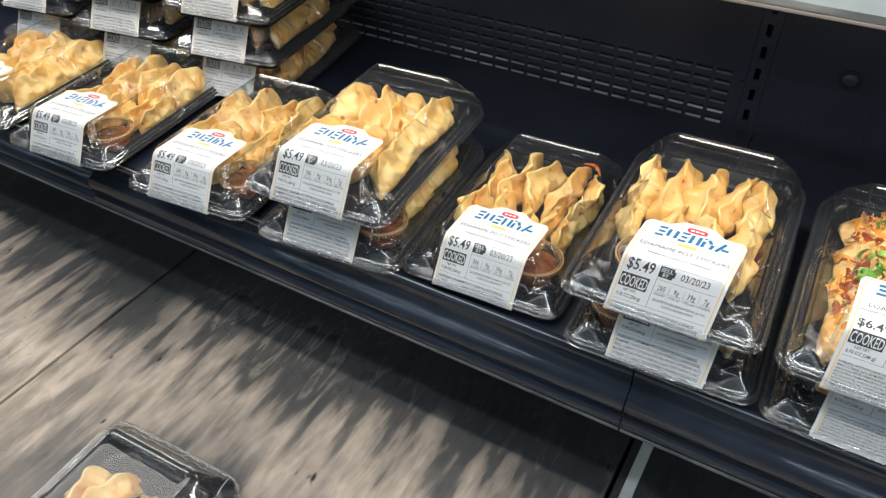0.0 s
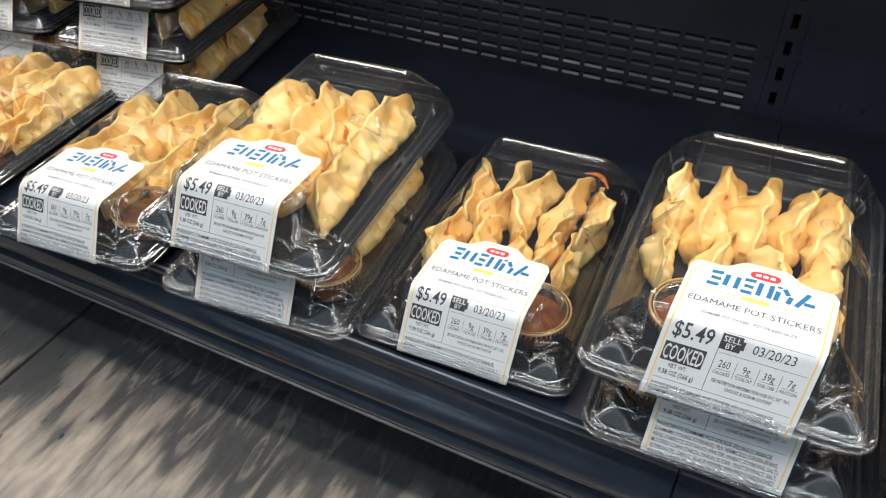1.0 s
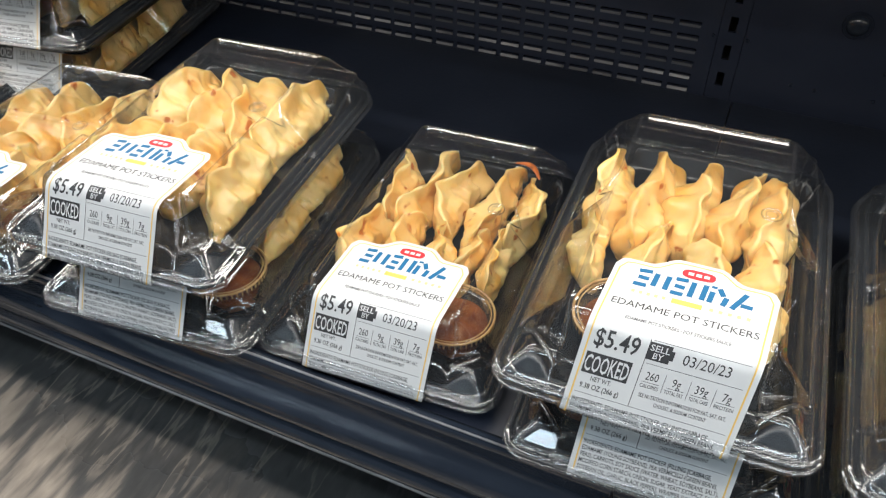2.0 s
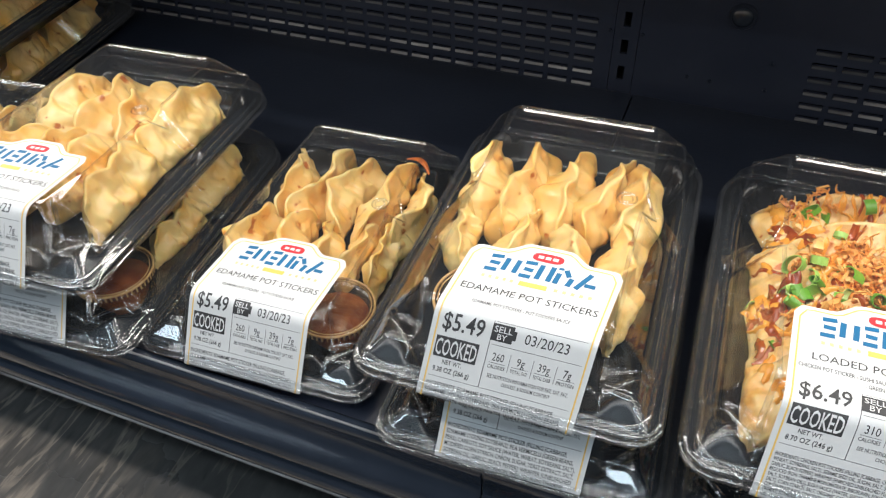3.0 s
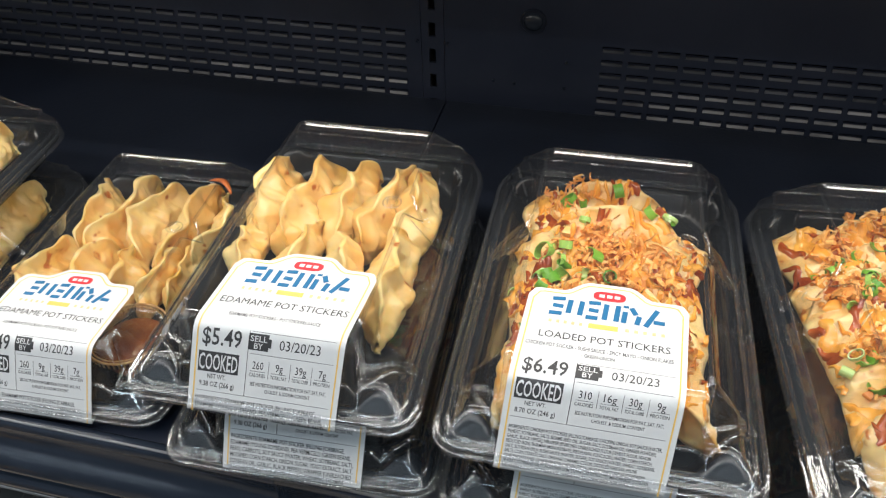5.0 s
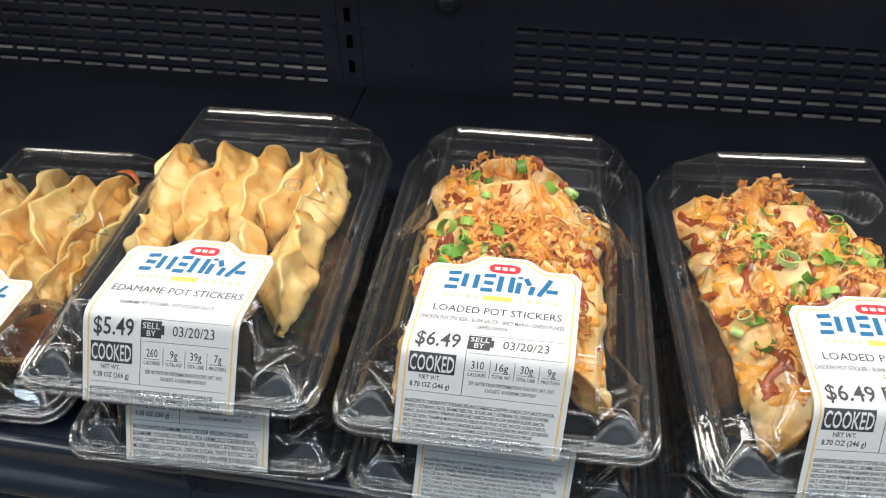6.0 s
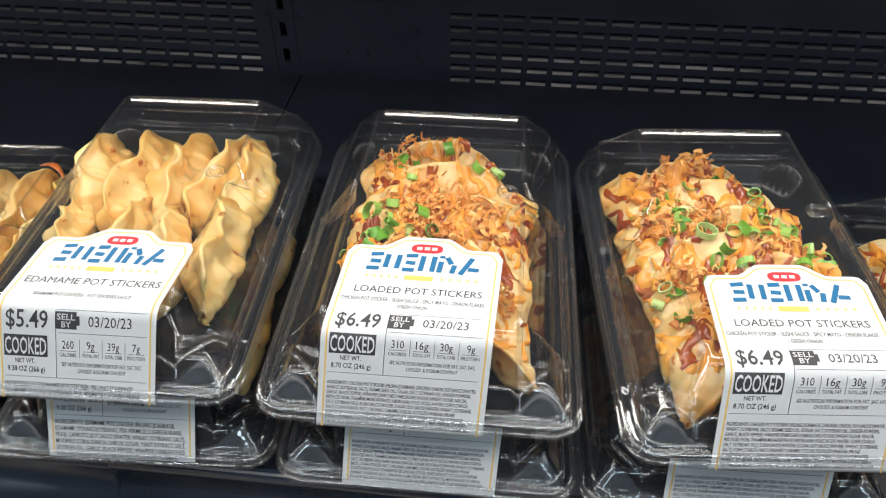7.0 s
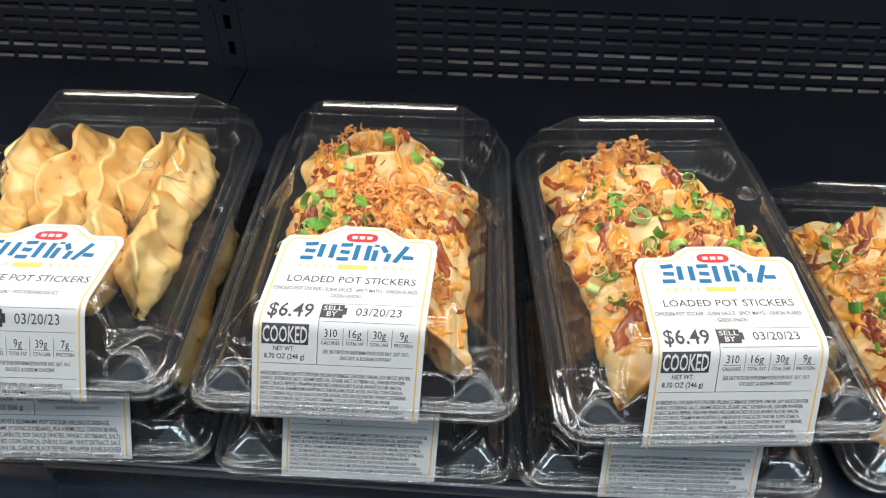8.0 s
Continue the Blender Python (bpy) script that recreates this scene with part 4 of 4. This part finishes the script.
def toppings(owner, obs, seed, area, flakes=420, rings=46):
    """Crisp onion, green onion and two sauces, laid on the dumplings from above."""
    rnd = random.Random(seed)
    tree = surface_of(obs)
    m = owner.matrix_world.normalized()

    def drop(x, y):
        p = m @ Vector((x, y, 0.08))
        hit, nor, _, _ = tree.ray_cast(p, Vector((0, 0, -1)))
        return (hit, nor) if hit else (None, None)

    x0, x1, y0, y1 = area
    # sauce ribbons and blots
    for name, mat, n, wid, words in (("sauce_drizzle", DARK_SAUCE, 70, 0.0048, "glossy dark sushi sauce drizzled over pot stickers"), ("mayo_drizzle", MAYO, 120, 0.0058, "orange spicy mayo drizzled over pot stickers")):
        bm = bmesh.new()
        for _ in range(n):
            xa, ya = rnd.uniform(x0, x1) * 0.95, rnd.uniform(y0, y1)
            way, reach = rnd.gauss(math.pi / 2, 0.6), rnd.uniform(0.010, 0.034)
            steps = int(reach / 0.0016)
            line = []
            for k in range(steps):
                hit, nor = drop(xa + math.cos(way) * 0.0016 * k + 0.0012 * math.sin(k * 0.7), ya + math.sin(way) * 0.0016 * k)
                line.append((hit + nor * 0.0003, nor) if hit is not None else None)
            run = []
            for item in line + [None]:
                if item is not None and (not run or (item[0] - run[-1][0]).length < 0.007):
                    run.append(item)
                    continue
                if len(run) > 3:
                    w0 = wid * rnd.uniform(0.4, 1.6)
                    rows = []
                    for i, (p, nor) in enumerate(run):
                        d = (run[min(i + 1, len(run) - 1)][0] - run[max(i - 1, 0)][0]).normalized()
                        side = d.cross(nor).normalized()
                        w = w0 * (0.25 + 0.75 * math.sin(math.pi * (i + 0.5) / len(run)) ** 0.7) * (1 + 0.3 * math.sin(i * 0.9 + xa * 900))
                        cols = []
                        for c in (-1, -0.66, -0.33, 0, 0.33, 0.66, 1):
                            q = p + side * w * c / 2
                            hit, nn, _, _ = tree.ray_cast(q + nor * 0.006, -nor, 0.014)
                            base = hit if hit is not None else q
                            cols.append(bm.verts.new(base + nor * (0.0017 * (1 - c * c) - 0.0003)))
                        rows.append(cols)
                    for a, b in zip(rows, rows[1:]):
                        for k in range(6):
                            bm.faces.new((a[k], a[k + 1], b[k + 1], b[k]))
                run = [item] if item is not None else []
        ob = part(name, bm, mat, None, "", True)
        tagged(ob, words, "sauce", kind="stuff")
    # crisp onion shreds
    bm = bmesh.new()
    heaps = [(rnd.gauss(-0.004, 0.030), rnd.uniform(y0 + 0.008, y1 - 0.002)) for _ in range(34)]
    top = m.translation.z + 0.0475
    for _ in range(flakes):
        hx, hy = rnd.choice(heaps)
        x = min(x1, max(x0, rnd.gauss(hx, 0.0060)))
        y = min(y1, max(y0, rnd.gauss(hy, 0.0042)))
        hit, nor = drop(x, y)
        # most of them stay on the ridges
        if hit is None or hit.z > top or hit.z < top - 0.0270 + 0.017 * rnd.random():
            continue
        q = nor.to_track_quat("Z", "Y").to_matrix().to_4x4()
        mm = Matrix.Translation(hit + nor * rnd.uniform(0.0004, 0.0034)) @ q @ pose(0, 0, 0, rnd.gauss(0, 38), rnd.gauss(0, 38), rnd.uniform(0, 360))
        ln, wd, cv = rnd.uniform(0.0026, 0.0092), rnd.choice((0.0009, 0.0014, 0.0022, 0.0034)) * rnd.uniform(0.8, 1.2), rnd.uniform(-0.006, 0.006)
        rows, bow = [], rnd.uniform(-1.0, 1.6)
        for i in range(5):
            t = i / 4 - 0.5
            w = wd * (1 - 1.2 * t * t) * rnd.uniform(0.75, 1.2)
            z = cv * (0.25 - t * t) * 2 + rnd.uniform(-0.0007, 0.0007)
            rows.append([bm.verts.new(mm @ Vector((ln * t, s * w, z + dz))) for s, dz in ((-0.5, -0.3 * wd * bow), (0, 0.0009), (0.5, -0.3 * wd * bow), (0, -0.0006))])
        for a, b in zip(rows, rows[1:]):
            for k in range(4):
                bm.faces.new((a[k], a[(k + 1) % 4], b[(k + 1) % 4], b[k]))
        bm.faces.new(rows[0][::-1])
        bm.faces.new(rows[-1])
    ob = part("crisp_onion", bm, FLAKE)
    tagged(ob, "heap of orange-brown crisp fried onion flakes", "onion flakes", kind="stuff")
    # green onion rings and slivers
    bm = bmesh.new()
    spots = [(rnd.uniform(x0, x1) * 0.72, rnd.uniform(y0 + 0.03, y1 - 0.012)) for _ in range(20)]
    for _ in range(rings):
        sx, sy = rnd.choice(spots)
        hit, nor = drop(sx + rnd.gauss(0, 0.007), sy + rnd.gauss(0, 0.006))
        if hit is None or hit.z > top:
            continue
        q = nor.to_track_quat("Z", "Y").to_matrix().to_4x4()
        mm = Matrix.Translation(hit + nor * rnd.uniform(0.0010, 0.0028)) @ q @ pose(0, 0, 0, rnd.gauss(0, 30), rnd.gauss(0, 30), rnd.uniform(0, 360))
        r, h = rnd.uniform(0.0028, 0.0060), rnd.uniform(0.0020, 0.0075)
        span = rnd.choice((1.0, 1.0, 0.6, 0.4)) * math.tau
        sq = rnd.uniform(0.55, 1.0)
        k = 14
        rows = []
        for i in range(k + 1):
            a = span * i / k
            rows.append([bm.verts.new(mm @ Vector((rr * math.cos(a), rr * sq * math.sin(a), zz))) for rr, zz in ((r, -h / 2), (r, h / 2), (r - 0.0006, h / 2), (r - 0.0006, -h / 2))])
        for a, b in zip(rows, rows[1:]):
            for j in range(4):
                bm.faces.new((a[j], a[(j + 1) % 4], b[(j + 1) % 4], b[j]))
    ob = part("green_onion", bm, SPRING_ONION)
    tagged(ob, "sliced green onion rings scattered on pot stickers", "green onion", kind="stuff")


def fill_edamame(owner, seed, cup=None, rear=5, lean=0.0, style="edamame"):
    """Two rows of parcels set side by side along the tray, all leaning on one another the same way."""
    rnd = random.Random(seed)
    span = 0.090 if rear > 4 else 0.084
    for k in range(rear):
        x = -span / 2 + span * k / (rear - 1)
        wide = 1.0 if rear > 4 else 1.03
        dumpling(owner, seed + k, x + rnd.uniform(-0.0015, 0.0015), 0.045 + rnd.uniform(-0.004, 0.004), 0, rnd.uniform(0, 5), -15 + lean + rnd.uniform(-10, 10), -5 + rnd.uniform(-9, 9), style, wide * rnd.uniform(0.97, 1.04))
    front = [-0.047, -0.018, 0.012, 0.041] if style == "edamame" else [-0.045, -0.022, 0.001, 0.023, 0.044]
    for k, x in enumerate(front):
        y = -0.024 + rnd.uniform(-0.005, 0.004)
        size = rnd.uniform(0.95, 1.02)
        if cup is not None and abs(x - cup) < 0.026:
            y, size = -0.004, 0.74
        dumpling(owner, seed + 2 + k, x + rnd.uniform(-0.002, 0.002), y, 0, rnd.uniform(-3, 4), -10 + lean + rnd.uniform(-8, 8), rnd.uniform(-9, 9), style, size)
    if cup is not None:
        sauce_cup(owner, cup, -0.060)


def fill_loaded(owner, seed, full=True, slant=0.0):
    """Half-moons across the tray, each leaning back on the next, narrower towards the rear."""
    rnd = random.Random(seed)
    obs = []
    for k in range(6):
        y = 0.056 - 0.0235 * k
        x = 0.005 * math.sin(k * 1.9 + seed) - slant * (y + 0.02)
        high = 0.003 * math.sin(math.pi * (k + 0.5) / 6)
        size = 0.90 + 0.022 * k + rnd.uniform(-0.02, 0.03)
        obs.append(dumpling(owner, seed + k, x + rnd.uniform(-0.003, 0.003), y, high, rnd.uniform(-5, 5), 26 + rnd.uniform(-6, 6), 88 + rnd.uniform(-12, 12), "loaded", size))
    sides = [(-0.041, 0.044, 20), (-0.046, 0.008, 8), (0.043, 0.014, -14), (0.046, -0.024, -4), (-0.047, -0.032, 2), (-0.044, -0.052, -8), (0.043, -0.050, 12)] if full else []
    for k, (x, y, r) in enumerate(sides):
        obs.append(dumpling(owner, seed + 3 + k, x - slant * (y + 0.02), y, 0, 0, math.copysign(30, -x), r, "loaded", 0.84))
    bpy.context.view_layer.update()
    toppings(owner, obs, seed, (-0.055, 0.053, -0.080, 0.076), 1900 if full else 300, (112 if slant else 64) if full else 14)


# the front row on the shelf, from the far end to the near one
PACKS = [
    # x, y, level, yaw, kind, label forward, label aside, cup, rear count, label askew
    (-0.892, 0.484, 0, 6, "edamame", 0.006, 0.000, None, 4, 0.040),
    (-0.720, 0.487, 0, 5, "edamame", 0.006, 0.004, 0.036, 4, 0.040),
    (-0.537, 0.492, 0, 5, "edamame", 0.003, -0.001, 0.040, 4, 0.040),
    (-0.370, 0.499, 0, 5, "edamame", -0.006, 0.002, 0.036, 4, 0.060),
    (-0.3735, 0.499, 1, 4, "edamame", 0.005, 0.002, None, 4, 0.060),
    (-0.2195, 0.521, 0, 3, "edamame", 0.007, 0.002, 0.034, 5, 0.050),
    (-0.0600, 0.512, 0, 3, "edamame", -0.006, 0.004, -0.042, 5, 0.050),
    (-0.0670, 0.514, 1, 2, "edamame", 0.010, 0.007, -0.022, 5, 0.085),
    (0.0950, 0.512, 0, 1, "loaded", -0.005, 0.003, None, 0, 0.050),
    (0.0925, 0.514, 1, 1, "loaded", 0.0, -0.002, None, 0, 0.050),
    (0.2440, 0.514, 0, 2, "loaded", -0.001, 0.006, None, 0, 0.050),
    (0.2520, 0.512, 1, 5, "loaded", 0.0, 0.003, None, 0, 0.050),
    (0.4080, 0.524, 0, 1, "loaded", 0.0, 0.000, None, 0, 0.040),
]
for k, (x, y, level, yaw, kind, dy, off, cup, rear, skew) in enumerate(PACKS):
    ob = pack(x, y, level, yaw, kind, dy, off, skew=skew)
    bpy.context.view_layer.update()
    if kind == "edamame":
        fill_edamame(ob, 100 + 7 * k, cup, rear, (-8, 10, 0, 6)[k % 4], "crested" if k in (1, 2, 5) else "edamame")
    else:
        fill_loaded(ob, 300 + 7 * k, not (level == 0 and x < 0.4), 0.14 if yaw == 5 else 0.0)

sliver = bmesh.new()
rows = []
for i in range(13):
    t = i / 12
    c = Vector((0.030 * (t - 0.5), 0.004 * math.sin(math.pi * t), 0.003 * math.sin(math.pi * t)))
    w = 0.0024 * math.sin(math.pi * (0.12 + 0.76 * t))
    rows.append([sliver.verts.new(c + Vector((0, w * math.cos(a), 0.5 * w * math.sin(a)))) for a in [k * math.tau / 8 for k in range(8)]])
for a, b in zip(rows, rows[1:]):
    for k in range(8):
        sliver.faces.new((a[k], a[(k + 1) % 8], b[(k + 1) % 8], b[k]))
CARROT = material("cooked_carrot", (0.80, 0.22, 0.03), 0.35, second=(0.62, 0.13, 0.02), vary=0.2, scale=200, bump=0.3, bump_scale=700)
sliver = part("carrot_sliver", sliver, CARROT, None, "", True)
sliver.matrix_world = pose(-0.184, 0.596, SHELF + 0.0395, 8, 6, -24) @ Matrix.Diagonal((0.75, 0.9, 0.9, 1))
tagged(sliver, "curved orange sliver of carrot resting on pot stickers", "carrot")

# stacks behind, at the far end
for x, y in ((-0.655, 0.681), (-0.820, 0.672), (-0.985, 0.665)):
    for level in range(3):
        ob = pack(x, y, level, 8, "edamame", 0.0, 0.0)
        bpy.context.view_layer.update()
        fill_edamame(ob, 500 + level * 5 + int(-x * 100), None, 4)

# packs on the bottom deck
for k, (x, y) in enumerate(((-0.462, 0.118), (-0.275, 0.105))):
    ob = pack(x, y, 0, 2, "edamame", 0.0, 0.0, floor=DECK, scale=1.22, label=False)
    bpy.context.view_layer.update()
    fill_edamame(ob, 700 + 9 * k, None, 4)
